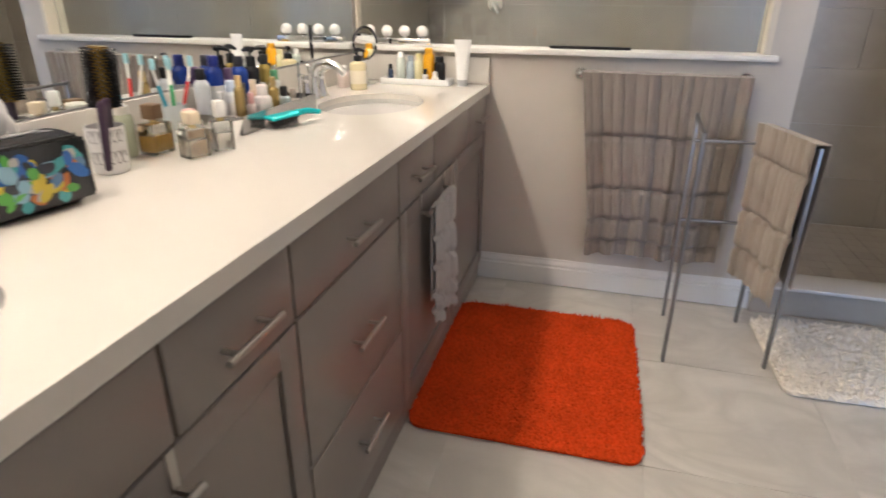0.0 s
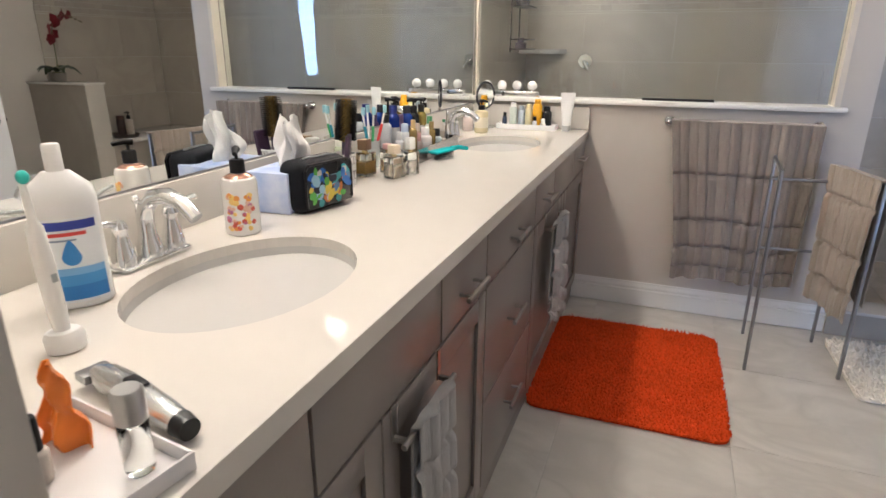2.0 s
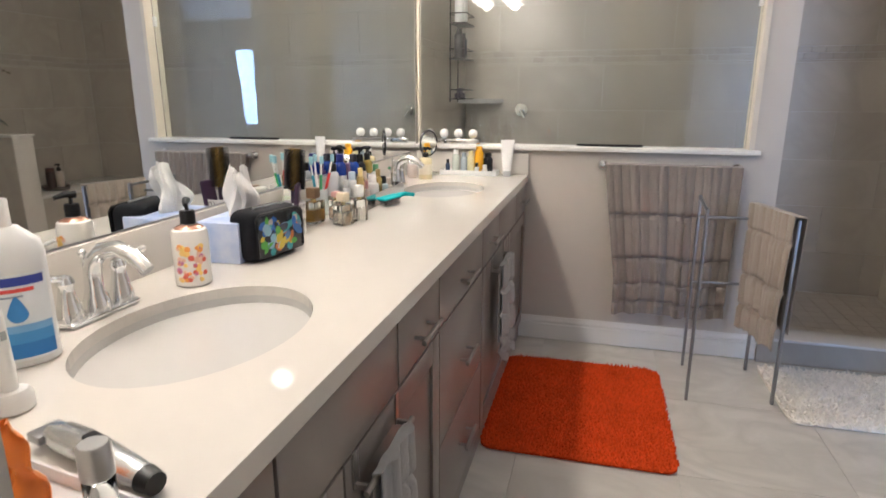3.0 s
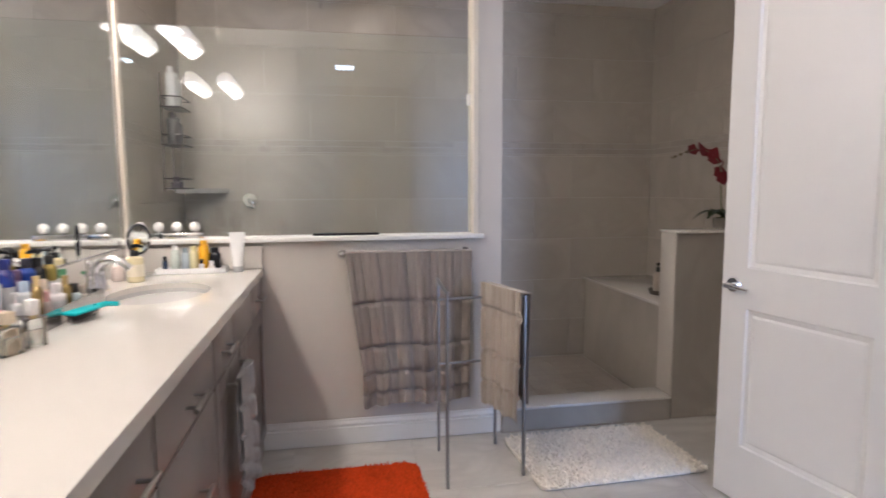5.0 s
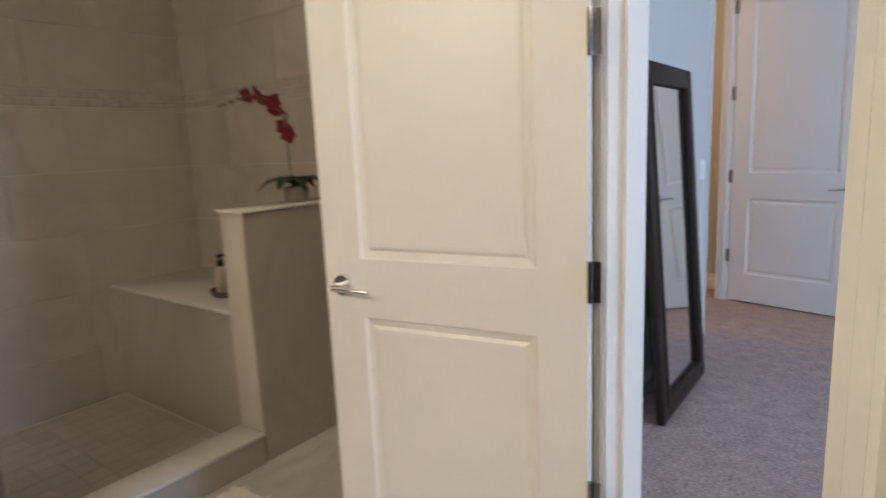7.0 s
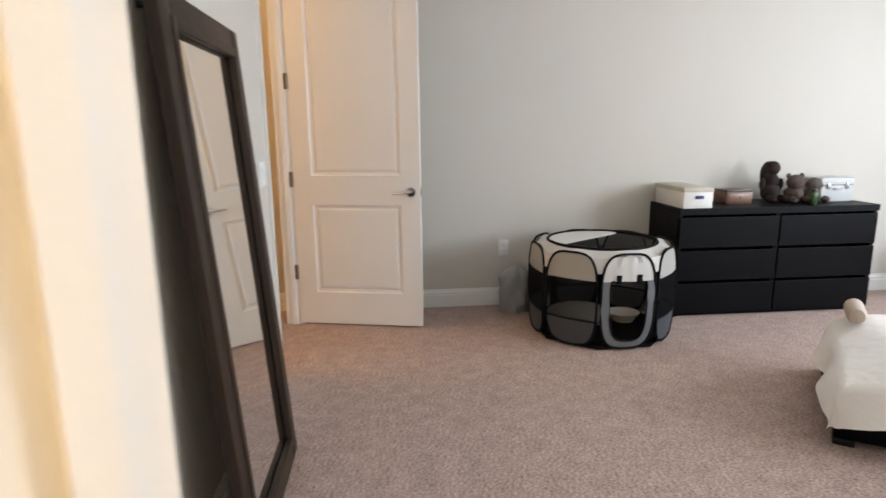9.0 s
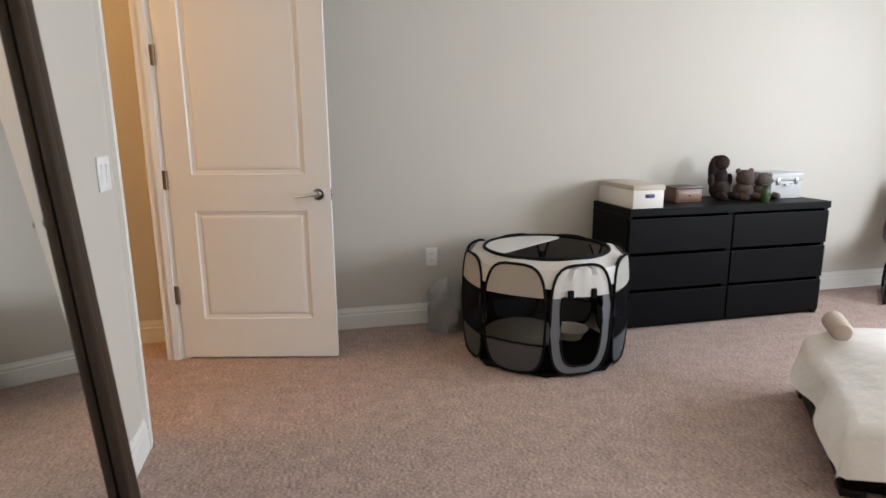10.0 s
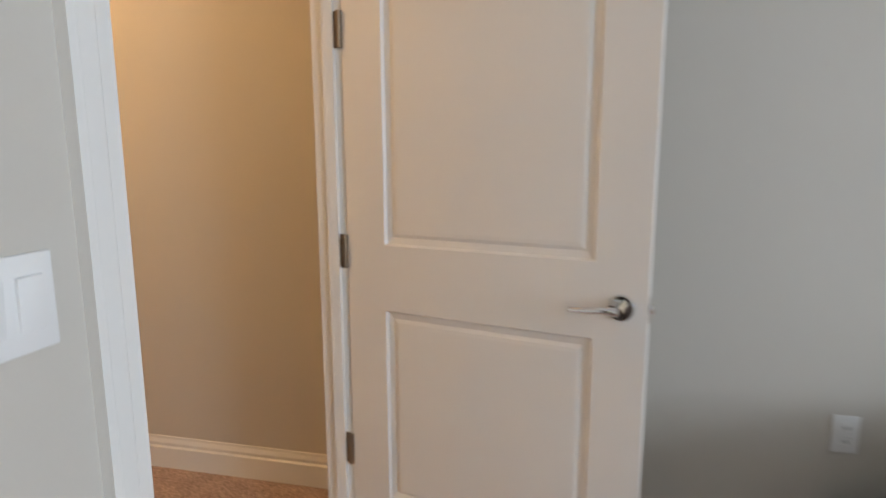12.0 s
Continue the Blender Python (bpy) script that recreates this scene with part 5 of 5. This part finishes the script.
for fx, fy, fz in ((-0.032, -0.02, 0.30), (-0.028, 0.012, 0.335), (-0.045, -0.025, 0.37), (-0.07, 0.01, 0.405), (-0.10, -0.02, 0.435), (-0.14, 0.01, 0.45), (-0.175, -0.02, 0.462), (-0.215, 0.005, 0.458)):
    bm = NEW()
    base, tilt = rng.uniform(0, 6.28), Euler((rng.uniform(0.7, 1.7), rng.uniform(-0.5, 0.5), rng.uniform(0, 6.28))).to_matrix()
    for k in range(5):
        a, ln = base + k * 1.2566, 0.041 * rng.uniform(0.85, 1.1)
        def petal(u, v, a=a, ln=ln):
            w = 0.021 * math.sin(3.1 * min(1, u + 0.03)) * (v - 0.5) * 2
            p = Vector((ln * u * math.cos(a) - w * math.sin(a), ln * u * math.sin(a) + w * math.cos(a), 0.006 * u * u))
            return Vector((fx, fy, fz)) + tilt @ p
        sheet(bm, petal, 5, 3, 0.001)
    ball(bm, (fx, fy, fz), 0.006, seg=8)
    part("flower", bm, PETAL, o)
for k, q in enumerate(((-0.26, 0.447), (-0.30, 0.433), (-0.335, 0.42), (-0.352, 0.414))):
    part("bud", ball(NEW(), (q[0], -0.01, q[1]), 0.0095 - 0.0012 * k, (1.3, 0.9, 0.9), 10), colour((0.16, 0.12, 0.07)), o)

# ---- bedroom things ----
t = thing("light_switch", "white double rocker light switch on the wall", "light switch", pose(6.322, 2.979, 1.115))
part("plate", box(NEW(), -0.062, 0.062, -0.006, 0.0, -0.06, 0.06, 0.003), WHITE, t)
for x in (-0.026, 0.026):
    bm = box(NEW(), -0.017, 0.017, -0.006, 0.001, -0.034, 0.034, 0.0015)
    bmesh.ops.transform(bm, matrix=Matrix.Translation((x, -0.004, 0)) @ Matrix.Rotation(0.06, 4, "X"), verts=bm.verts)
    part("rocker", bm, WHITE, t)
t = thing("wall_outlet", "white wall outlet above the baseboard", "outlet", pose(7.699, 1.53, 0.442, 0, 0, -90))
part("plate", box(NEW(), -0.037, 0.037, -0.006, 0.0, -0.06, 0.06, 0.003), WHITE, t)
for z in (-0.022, 0.022):
    s = part("socket", box(NEW(), -0.017, 0.017, -0.0085, -0.004, z - 0.015, z + 0.015, 0.004), WHITE, t)
    for x in (-0.007, 0.007):
        part("slot", box(NEW(), x - 0.0012, x + 0.0012, -0.0092, -0.008, z - 0.005, z + 0.005), BLACK, s, smooth=False)

# folding playpen
PC, PR, PH = (7.09, 1.0), 0.455, 0.60
p = thing("playpen", "grey and black octagonal fabric pet playpen with open mesh sides", "playpen", pose(PC[0], PC[1], 0.004, 0, 0, 0))
MESH = material("black_mesh", (0.005, 0.005, 0.006), 0.9, spec=0.1, scale=300, vary=0.1, bump=0.1)
mesh_bsdf = MESH.node_tree.nodes["Principled BSDF"]
mesh_bsdf.inputs["Alpha"].default_value = 0.5
PIPE = material("black_piping", (0.005, 0.005, 0.006), 0.7, spec=0.1, vary=0.1)
# pale nylon with the shade on the upright side panels mixed into its colour
PALE_SHADED = material("pale_nylon_shaded", (0.37, 0.35, 0.315), 0.7, scale=260, vary=0.06, bump=0.2)
A0 = radians(159.5)


def corner(k, z=0.0, r=PR):
    a = A0 + k * math.pi / 4
    bulge = 1 + 0.035 * math.sin(math.pi * z / PH)
    return Vector((r * bulge * math.cos(a), r * bulge * math.sin(a), z))


def side_point(k, u, z):
    q = corner(k, z).lerp(corner(k + 1, z), u)
    return q + Vector((q.x, q.y, 0)).normalized() * 0.018 * math.sin(math.pi * u)


def oval(k, i, n=30, inset=0.0):
    """The rounded border of side k: a superellipse in (u, z)."""
    a = 6.28318 * i / n
    c, s = math.cos(a), math.sin(a)
    u = 0.5 + (0.5 - 0.035 - inset) * math.copysign(abs(c) ** 0.55, c)
    z = PH / 2 + (PH / 2 - 0.012 - inset * 0.3) * math.copysign(abs(s) ** 0.62, s)
    return side_point(k, u, z)


def span(z):
    """Half width, in u, of the oval at height z."""
    s = min(1.0, abs((z - PH / 2) / (PH / 2 - 0.012)))
    c = max(0.0, 1 - s ** (2 / 0.62)) ** (0.55 / 2)
    return 0.465 * c


for k in range(8):
    doorway = k == 0
    for name, z0, z1, mat in (("upper_panel", 0.425, PH - 0.012, FABRIC_PALE if k == 0 else PALE_SHADED), ("mesh_panel", 0.175, 0.425, MESH), ("lower_panel", 0.012, 0.175, FABRIC_GREY)):
        if doorway and name != "upper_panel":
            continue
        def f(u, v):
            z = z0 + (z1 - z0) * v
            h2 = span(z)
            q = side_point(k, 0.5 + (2 * u - 1) * h2, z)
            if doorway:
                q += Vector((q.x, q.y, 0)).normalized() * 0.006 * math.sin(u * 25)
            return q
        part(name, sheet(NEW(), f, 10, 8, 0.0015), mat, p)
    part("piping", tube(NEW(), [oval(k, i) for i in range(30)], 0.0075, 7, closed=True), PIPE, p)
    if doorway:
        bm = NEW()
        n = 30
        def ring(u, v):
            i = u * n
            q, w = oval(k, i, n), oval(k, i, n, 0.15)
            r = q.lerp(w, v)
            return Vector((r.x, r.y, min(r.z, 0.425)))
        part("door_frame", sheet(bm, ring, n, 2, 0.002), colour((0.13, 0.135, 0.145), 0.8), p, "grey fabric frame of the open door")
        part("door_piping", tube(NEW(), [oval(k, i, n, 0.155) if oval(k, i, n, 0.155).z < 0.425 else Vector((*oval(k, i, n, 0.155).xy, 0.425)) for i in range(n)], 0.006, 6, closed=True), PIPE, p)
        for u in (0.32, 0.66):
            q = side_point(k, u, 0.44)
            part("strap", box(NEW(), q.x - 0.014, q.x + 0.010, q.y - 0.014, q.y + 0.014, 0.415, 0.465, 0.003), PIPE, p)
    else:
        part("band", tube(NEW(), [side_point(k, 0.5 + s * span(0.175), 0.175) for s in (-1, -0.5, 0, 0.5, 1)], 0.006, 6), PIPE, p)
    # filler between neighbouring ovals at the corners
    def post(u, v, k=k):
        z = 0.01 + (PH - 0.05) * v
        a, b = side_point(k, 0.5 + span(z), z), side_point(k + 1, 0.5 - span(z), z)
        q = a.lerp(b, u)
        return Vector((q.x * 0.995, q.y * 0.995, z))
    bm = sheet(NEW(), lambda u, v: post(u, 0.84 + 0.16 * v), 3, 8, 0.0015)
    part("shoulder", bm, FABRIC_PALE, p)
    bm = sheet(NEW(), lambda u, v: post(u, 0.84 * v), 3, 10, 0.0015)
    part("corner_web", bm, MESH, p)


def rim(a, r, z):
    return Vector((r * math.cos(a), r * math.sin(a), z))


def top(u, v):
    a = A0 + u * 6.28318
    k = (u * 8) % 1.0
    r1 = PR * (math.cos(math.pi / 8) / math.cos((k - 0.5) * math.pi / 4))
    sag = 0.045 * (0.5 - 0.5 * math.cos(2 * math.pi * k)) - 0.045
    q0, q1 = rim(a, r1 * 0.985, PH - 0.012 + sag * (1 - 0)), rim(a, 0.345, PH - 0.006)
    return q0.lerp(q1, v)


part("top_panel", sheet(NEW(), top, 64, 4, 0.0015), FABRIC_PALE, p, "pale fabric top ring")
part("top_piping", tube(NEW(), [rim(6.28318 * i / 40, 0.345, PH - 0.004) for i in range(40)], 0.011, 7, closed=True), PIPE, p)
part("top_mesh", sheet(NEW(), lambda u, v: rim(u * 6.28318, 0.34 * v, PH - 0.014 - 0.03 * (1 - v)), 36, 4), MESH, p)
def flap(u, v):
    # a segment of the round top, cut off by a straight hem
    half = 1.25
    a = 0.6 + (2 * u - 1) * half
    inner = 0.335 * math.cos(half) / math.cos(a - 0.6)
    return rim(a, inner + (0.337 - inner) * v, PH - 0.008 - 0.012 * (1 - v))
part("rolled_flap", sheet(NEW(), flap, 24, 4, 0.003), FABRIC_PALE, p)
part("base", prism(NEW(), [tuple(corner(k, 0, PR * 0.98).xy) for k in range(8)], 0.0, 0.012), PIPE, p, smooth=False)
c = thing("pet_cushion", "crumpled pale cushion lying inside the playpen", "cushion", pose(7.12, 1.05, 0.018))
part("cushion", ball(NEW(), (0, 0.08, 0.07), 0.2, (1.0, 1.1, 0.35), 20), colour((0.62, 0.56, 0.49), 0.9), c)

c = thing("pet_bowl", "shallow pale bowl standing inside the playpen", "bowl", pose(7.16, 0.80, 0.018))
part("bowl", lathe(NEW(), [(0.07, 0.0), (0.085, 0.03), (0.11, 0.06), (0.106, 0.06), (0.08, 0.03), (0.001, 0.01)], seg=28), colour((0.66, 0.62, 0.55), 0.4), c)

# two soft grey sacks by the wall
for x, y, sx, sy, h2, rz in ((7.54, 1.475, 0.085, 0.125, 0.35, 10), (7.53, 1.30, 0.075, 0.085, 0.36, -15)):
    t = thing("fabric_sack", "slumped grey fabric storage sack by the wall", "bag", pose(x, y, 0.002, 0, -4, rz), "grey sacks")
    rng = random.Random(int(x * 100 + y * 10))
    def sack(u, v):
        a = u * 6.28318
        r = (0.92 + 0.25 * math.sin(v * 2.6)) * (1 - 0.97 * max(0, v - 0.72) / 0.28 * max(0, v - 0.72) / 0.28) * (1 + 0.16 * math.sin(2 * a + 5 * v + x * 40) + 0.11 * math.sin(5 * a - 7 * v) + 0.07 * math.sin(11 * a + 9 * v)) * (1 - 0.3 * v)
        return Vector((sx * r * math.cos(a), sy * r * math.sin(a), h2 * v))
    bm = sheet(NEW(), sack, 32, 20)
    bmesh.ops.remove_doubles(bm, verts=bm.verts, dist=0.0005)
    part("sack", bm, material("grey_fleece", (0.33, 0.325, 0.32), 0.95, scale=60, vary=0.12, bump=0.4), t)

# on the dresser
t = thing("storage_box", "white lidded storage box with a label holder", "box", pose(7.44, 0.275, DT))
part("carton", box(NEW(), -0.215, 0.215, -0.095, 0.11, 0.0005, 0.115, 0.002), colour((0.72, 0.70, 0.66), 0.6), t)
part("lid", box(NEW(), -0.22, 0.22, -0.10, 0.115, 0.112, 0.142, 0.003), colour((0.52, 0.46, 0.38), 0.6), t, "beige lid")
part("label_holder", box(NEW(), -0.2215, -0.2155, -0.03, 0.03, 0.065, 0.088, 0.002), colour((0.03, 0.04, 0.12)), t, "dark label holder")
t = thing("wooden_box", "small reddish-brown wooden box on the dresser", "box", pose(7.50, -0.13, DT, 0, 0, 3))
part("chest", box(NEW(), -0.08, 0.08, -0.10, 0.10, 0.0005, 0.085, 0.003), material("red_wood", (0.16, 0.07, 0.04), 0.4, scale=30, vary=0.25, stretch=(1, 6, 6)), t)
part("lid", box(NEW(), -0.084, 0.084, -0.104, 0.104, 0.0855, 0.10, 0.003), colour((0.07, 0.035, 0.022)), t)
part("drawer", box(NEW(), -0.0845, -0.08, -0.085, 0.085, 0.018, 0.07, 0.002), colour((0.22, 0.11, 0.07)), t)
part("knob", ball(NEW(), (-0.088, 0, 0.045), 0.006), BLACK, t)


def figure(name, label, x, y, blobs, mat, rz=0):
    bm = NEW()
    for c0, r, s in blobs:
        ball(bm, c0, r, s, 14)
    ob = solid(name, bm, mat, label, "toy", "dolls and plush toys")
    ob.matrix_world = pose(x, y, DT, 0, 0, rz)
    return ob


DOLL = material("doll_cloth", (0.005, 0.005, 0.011), 0.9, spec=0.1, scale=14, vary=0.2, second=(0.08, 0.05, 0.04), big=9)
figure("doll", "dark-haired cloth doll sitting on the dresser", 7.50, -0.42, [((0, 0, 0.07), 0.07, (0.9, 1, 1)), ((0, 0, 0.15), 0.05, (0.9, 1.0, 1.3)), ((0, 0, 0.245), 0.052, (1, 1, 1)), ((0.02, 0.02, 0.20), 0.05, (0.8, 1.2, 1.9)),
       ((-0.07, 0.04, 0.03), 0.03, (2, 1, 0.9)), ((-0.07, -0.05, 0.03), 0.03, (2, 1, 0.9)), ((0.0, 0.07, 0.13), 0.022, (1, 1, 2)), ((0, -0.07, 0.13), 0.022, (1, 1, 2))], DOLL)
BROWN = material("plush_brown", (0.12, 0.085, 0.075), 0.95, spec=0.1, scale=80, vary=0.2, bump=0.8, depth=0.01)
GREYP = material("plush_grey", (0.15, 0.12, 0.11), 0.95, spec=0.1, scale=80, vary=0.2, bump=0.8, depth=0.01)
figure("plush_toy", "brown plush toy slumped on the dresser", 7.45, -0.565, [((0, 0, 0.06), 0.065, (1, 1, 0.9)), ((-0.01, 0, 0.145), 0.058, (1, 1.05, 0.95)), ((-0.07, 0.05, 0.025), 0.028, (1.8, 1, 0.9)), ((-0.07, -0.05, 0.025), 0.028, (1.8, 1, 0.9)), ((0, 0.05, 0.19), 0.02, (0.6, 1, 1)), ((0, -0.05, 0.19), 0.02, (0.6, 1, 1))], BROWN)
figure("plush_toy", "grey plush toy slumped on the dresser", 7.45, -0.715, [((0, 0, 0.055), 0.06, (1, 1.1, 0.9)), ((-0.01, 0, 0.125), 0.055, (1, 1.15, 0.95)), ((-0.06, 0.05, 0.025), 0.027, (1.7, 1, 0.9)), ((-0.06, -0.05, 0.025), 0.027, (1.7, 1, 0.9)), ((0, 0.06, 0.15), 0.022, (0.7, 1, 1.2)), ((0, -0.06, 0.15), 0.022, (0.7, 1, 1.2))], GREYP)
bottle("glass_jar", "green glass jar with a dark lid on the dresser", 7.29, -0.60, 0.028, 0.11, colour((0.03, 0.07, 0.025), 0.1), colour((0.02, 0.03, 0.02)), 0.022, 0.8, z=DT)
t = thing("metal_trunk", "white metal trunk case with latches on the dresser", "case", pose(7.50, -0.855, DT, 0, 0, 2))
part("case", box(NEW(), -0.10, 0.10, -0.135, 0.125, 0.0005, 0.12, 0.008, 3), colour((0.46, 0.47, 0.46), 0.5), t)
part("lid", box(NEW(), -0.103, 0.103, -0.138, 0.128, 0.121, 0.175, 0.010, 3), colour((0.50, 0.51, 0.50), 0.5), t)
for y in (-0.08, 0.07):
    part("latch", box(NEW(), -0.109, -0.1005, y - 0.012, y + 0.012, 0.095, 0.14, 0.002), STEEL, t)
part("handle", tube(NEW(), [(-0.104, -0.03, 0.10), (-0.12, -0.025, 0.092), (-0.12, 0.02, 0.092), (-0.104, 0.025, 0.10)], 0.004, 6), STEEL, t)

# bed corner with a loose duvet
b = thing("bed", "black bed frame with a mattress", "bed", pose(5.52, 0.555, 0, 0, 0, -35))
part("frame", box(NEW(), 0.0, 0.88, -2.05, 0.0, 0.03, 0.19, 0.006), BLACKWOOD, b)
for x, y in ((0.03, -0.03), (0.83, -0.03), (0.03, -2.0), (0.83, -2.0)):
    part("leg", box(NEW(), x - 0.03, x + 0.05, y - 0.05, y + 0.03, 0.0, 0.03, 0.004), BLACK, b)
part("mattress", box(NEW(), 0.13, 0.82, -2.0, -0.30, 0.191, 0.315, 0.05, 4), DUVET, b)
def duvet(u, v):
    # over the top, down the near side (x low) and down the foot (y high)
    x, y = -0.21 + u * 1.06, -1.95 + v * 2.16
    zt = 0.29 + 0.16 * (1 - math.exp(-max(0.0, -y) / 0.38)) - 0.05 * math.exp(-max(0.0, x) / 0.14) + 0.02 * math.sin(3.1 * x + 1.2) * math.sin(2.4 * y + 0.6) + 0.016 * math.sin(7.5 * x + 2 * y) + 0.012 * math.sin(11 * y - 4 * x)
    over, foot = max(0.0, 0.02 - x), max(0.0, y + 0.02)
    drop = 0.5 * (max(over, foot) + 0.15 * min(over, foot))
    px = x if x > 0 else x * 0.22
    py = y if y < 0 else y * 0.22
    px += 0.025 * math.sin(13 * y) * min(1, over * 4)
    py += 0.025 * math.sin(12 * x) * min(1, foot * 4)
    return Vector((px, py, zt - drop * 0.97 - 0.04 * min(1, drop * 6) + 0.02 * math.sin(9 * x + 7 * y) * min(1, drop * 3)))
d = solid("duvet", sheet(NEW(), duvet, 110, 130), DUVET, "rumpled white cotton duvet hanging over the bed's corner", "bedding")
d.matrix_world = pose(5.52, 0.555, 0, 0, 0, -35)
t = thing("bolster", "small tan cushion at the bed's far edge", "cushion", pose(6.085, 0.03, 0.385, 0, 90, -35))
part("cushion", lathe(NEW(), [(0.015, -0.11), (0.035, -0.105), (0.044, -0.08), (0.045, 0.08), (0.035, 0.105), (0.015, 0.11)], seg=20), colour((0.50, 0.40, 0.33), 0.9), t)

# chair by the window end of the dresser
c = thing("lounge_chair", "dark brown shell chair with a pale cushion on black sled legs", "chair", pose(7.25, -1.98, 0, 0, 0, 222))
SHELL = material("brown_weave", (0.035, 0.028, 0.025), 0.7, scale=150, vary=0.2, bump=0.4)
SECTION = [(-0.24, 0.40), (-0.22, 0.425), (-0.08, 0.41), (0.08, 0.41), (0.16, 0.46), (0.21, 0.58), (0.27, 0.76), (0.30, 0.86)]


def shell(u, v):
    i = min(int(v * 7), 6)
    k = v * 7 - i
    y = SECTION[i][0] * (1 - k) + SECTION[i + 1][0] * k
    z = SECTION[i][1] * (1 - k) + SECTION[i + 1][1] * k
    e = 2 * u - 1
    w = 0.27 - 0.05 * max(0.0, v - 0.6) / 0.4
    return Vector((e * w, y - 0.05 * e * e * max(0.0, v - 0.5), z + 0.05 * e * e * (1 - v)))


part("shell", sheet(NEW(), shell, 16, 28, 0.012), SHELL, c)
for x in (-0.22, 0.22):
    part("leg", tube(NEW(), [(x * 0.8, -0.12, 0.40), (x, -0.22, 0.20), (x, -0.26, 0.03), (x, -0.24, 0.012), (x, 0.24, 0.012), (x, 0.26, 0.03), (x, 0.20, 0.20), (x * 0.8, 0.08, 0.40)], 0.011, 8), BLACK, c)
part("stretcher", rod(NEW(), (-0.19, -0.15, 0.35), (0.19, -0.15, 0.35), 0.009), BLACK, c)
bm = box(NEW(), -0.18, 0.18, -0.055, 0.055, 0.0, 0.36, 0.05, 4)
bmesh.ops.transform(bm, matrix=Matrix.Translation((0, 0.115, 0.435)) @ Matrix.Rotation(radians(-19), 4, "X"), verts=bm.verts)
part("cushion", bm, colour((0.66, 0.62, 0.48), 0.9), c, "pale cream back cushion")

# strike plate on the bathroom jamb
t = thing("strike_plate", "dark metal strike plate on the jamb", "strike plate")
q = JR + 0.021 * U + 0.03 * NRM
bm = NEW()
bmesh.ops.create_cube(bm, size=1, matrix=Matrix.Translation((q.x, q.y, 0.955)) @ Matrix.Rotation(radians(45), 4, "Z") @ Matrix.Diagonal((0.002, 0.03, 0.07, 1)))
part("plate", bm, STEEL, t, smooth=False)

# ---- tiles, piece by piece ----
def tile_mesh(name, w, h, t, mat, bevel=0.0015):
    me = bpy.data.meshes.new(name)
    bm = box(NEW(), 0, w, 0, h, 0, t)
    up = [f for f in bm.faces if f.normal.z > 0.5]
    bmesh.ops.inset_region(bm, faces=up, thickness=bevel * 1.5)
    for v in up[0].verts:
        v.co.z += bevel * 0.6
    bm.to_mesh(me)
    bm.free()
    me.materials.append(mat)
    return me


def lay(parent, mesh, m, name="tile"):
    ob = new(name, mesh)
    ob.parent = parent
    ob.matrix_world = m
    return ob


S, G = 0.605, 0.002
CACHE = {}


def cut(w, h, t, mat):
    key = (round(w, 3), round(h, 3), t, mat.name)
    if key not in CACHE:
        CACHE[key] = tile_mesh("tile", w, h, t, mat)
    return CACHE[key]


def tiled(parent, m, length, height, tw, th, t, mat, ox=0.0, oy=0.0, stagger=0.0, gap=G, name="tile", skip=None):
    """Tiles over a field from (0, 0) to (length, height) of the frame m, z outwards, starting ox, oy before the origin."""
    j, y = 0, -oy
    while y < height - 0.004:
        x = -ox - (stagger * tw if j % 2 else 0)
        while x < length - 0.004:
            x0, x1, y0, y1 = max(x, 0), min(x + tw - gap, length), max(y, 0), min(y + th - gap, height)
            if x1 - x0 > 0.008 and y1 - y0 > 0.008 and not (skip and skip((x0 + x1) / 2, (y0 + y1) / 2)):
                lay(parent, cut(x1 - x0, y1 - y0, t, mat), m @ Matrix.Translation((x0, y0, 0)), name)
            x += tw
        y += th
        j += 1


# bathroom floor
def off_floor(x, y):
    X, Y = 0.822 + x, -0.9 + y
    return (Y > 4.14 and X < 2.72) or Y > 4.14 or (X - Y > 1.75) or X < 1.3 and Y > 1.1
tiled(floor_bath, pose(0.822, -0.9, -0.0115), 3.515, 5.05, S, S, 0.009, TILE, ox=0.42, oy=0.35, skip=off_floor)
# shower walls: field tiles with a mosaic band
BZ0, BZ1 = 1.615, 1.70
back = Matrix(((1, 0, 0, 0.822), (0, 0, -1, 5.4595), (0, 1, 0, 0.02), (0, 0, 0, 1)))
right = Matrix(((0, 0, -1, 4.3395), (-1, 0, 0, 5.448), (0, 1, 0, 0.02), (0, 0, 0, 1)))
left = Matrix(((0, 0, 1, 0.8205), (1, 0, 0, 4.292), (0, 1, 0, 0.02), (0, 0, 0, 1)))
for ob, m, ln in ((wall_shower, back, 3.515), (wall_shower_side, right, 1.15), (wall_vanity, left, 1.155)):
    tiled(ob, m, ln, BZ0 - 0.02 - G, 0.61, 0.32, 0.005, STILE, ox=0.2, oy=0.02, stagger=0.5)
    tiled(ob, m @ Matrix.Translation((0, BZ1 - 0.02, 0)), ln, H - BZ1 - 0.003, 0.61, 0.32, 0.005, STILE, ox=0.35, stagger=0.5)
    tiled(ob, m @ Matrix.Translation((0, BZ0 - 0.02, 0)), ln, BZ1 - BZ0 - G, 0.085, 0.0425, 0.006, MOSAIC, stagger=0.5, gap=0.002, name="mosaic_tile")
# shower floor
fs = bpy.data.objects["floor_shower"]
tiled(fs, pose(0.824, 4.294, 0.0185), 2.94, 1.14, 0.10, 0.10, 0.003, PEBBLE, gap=0.002)
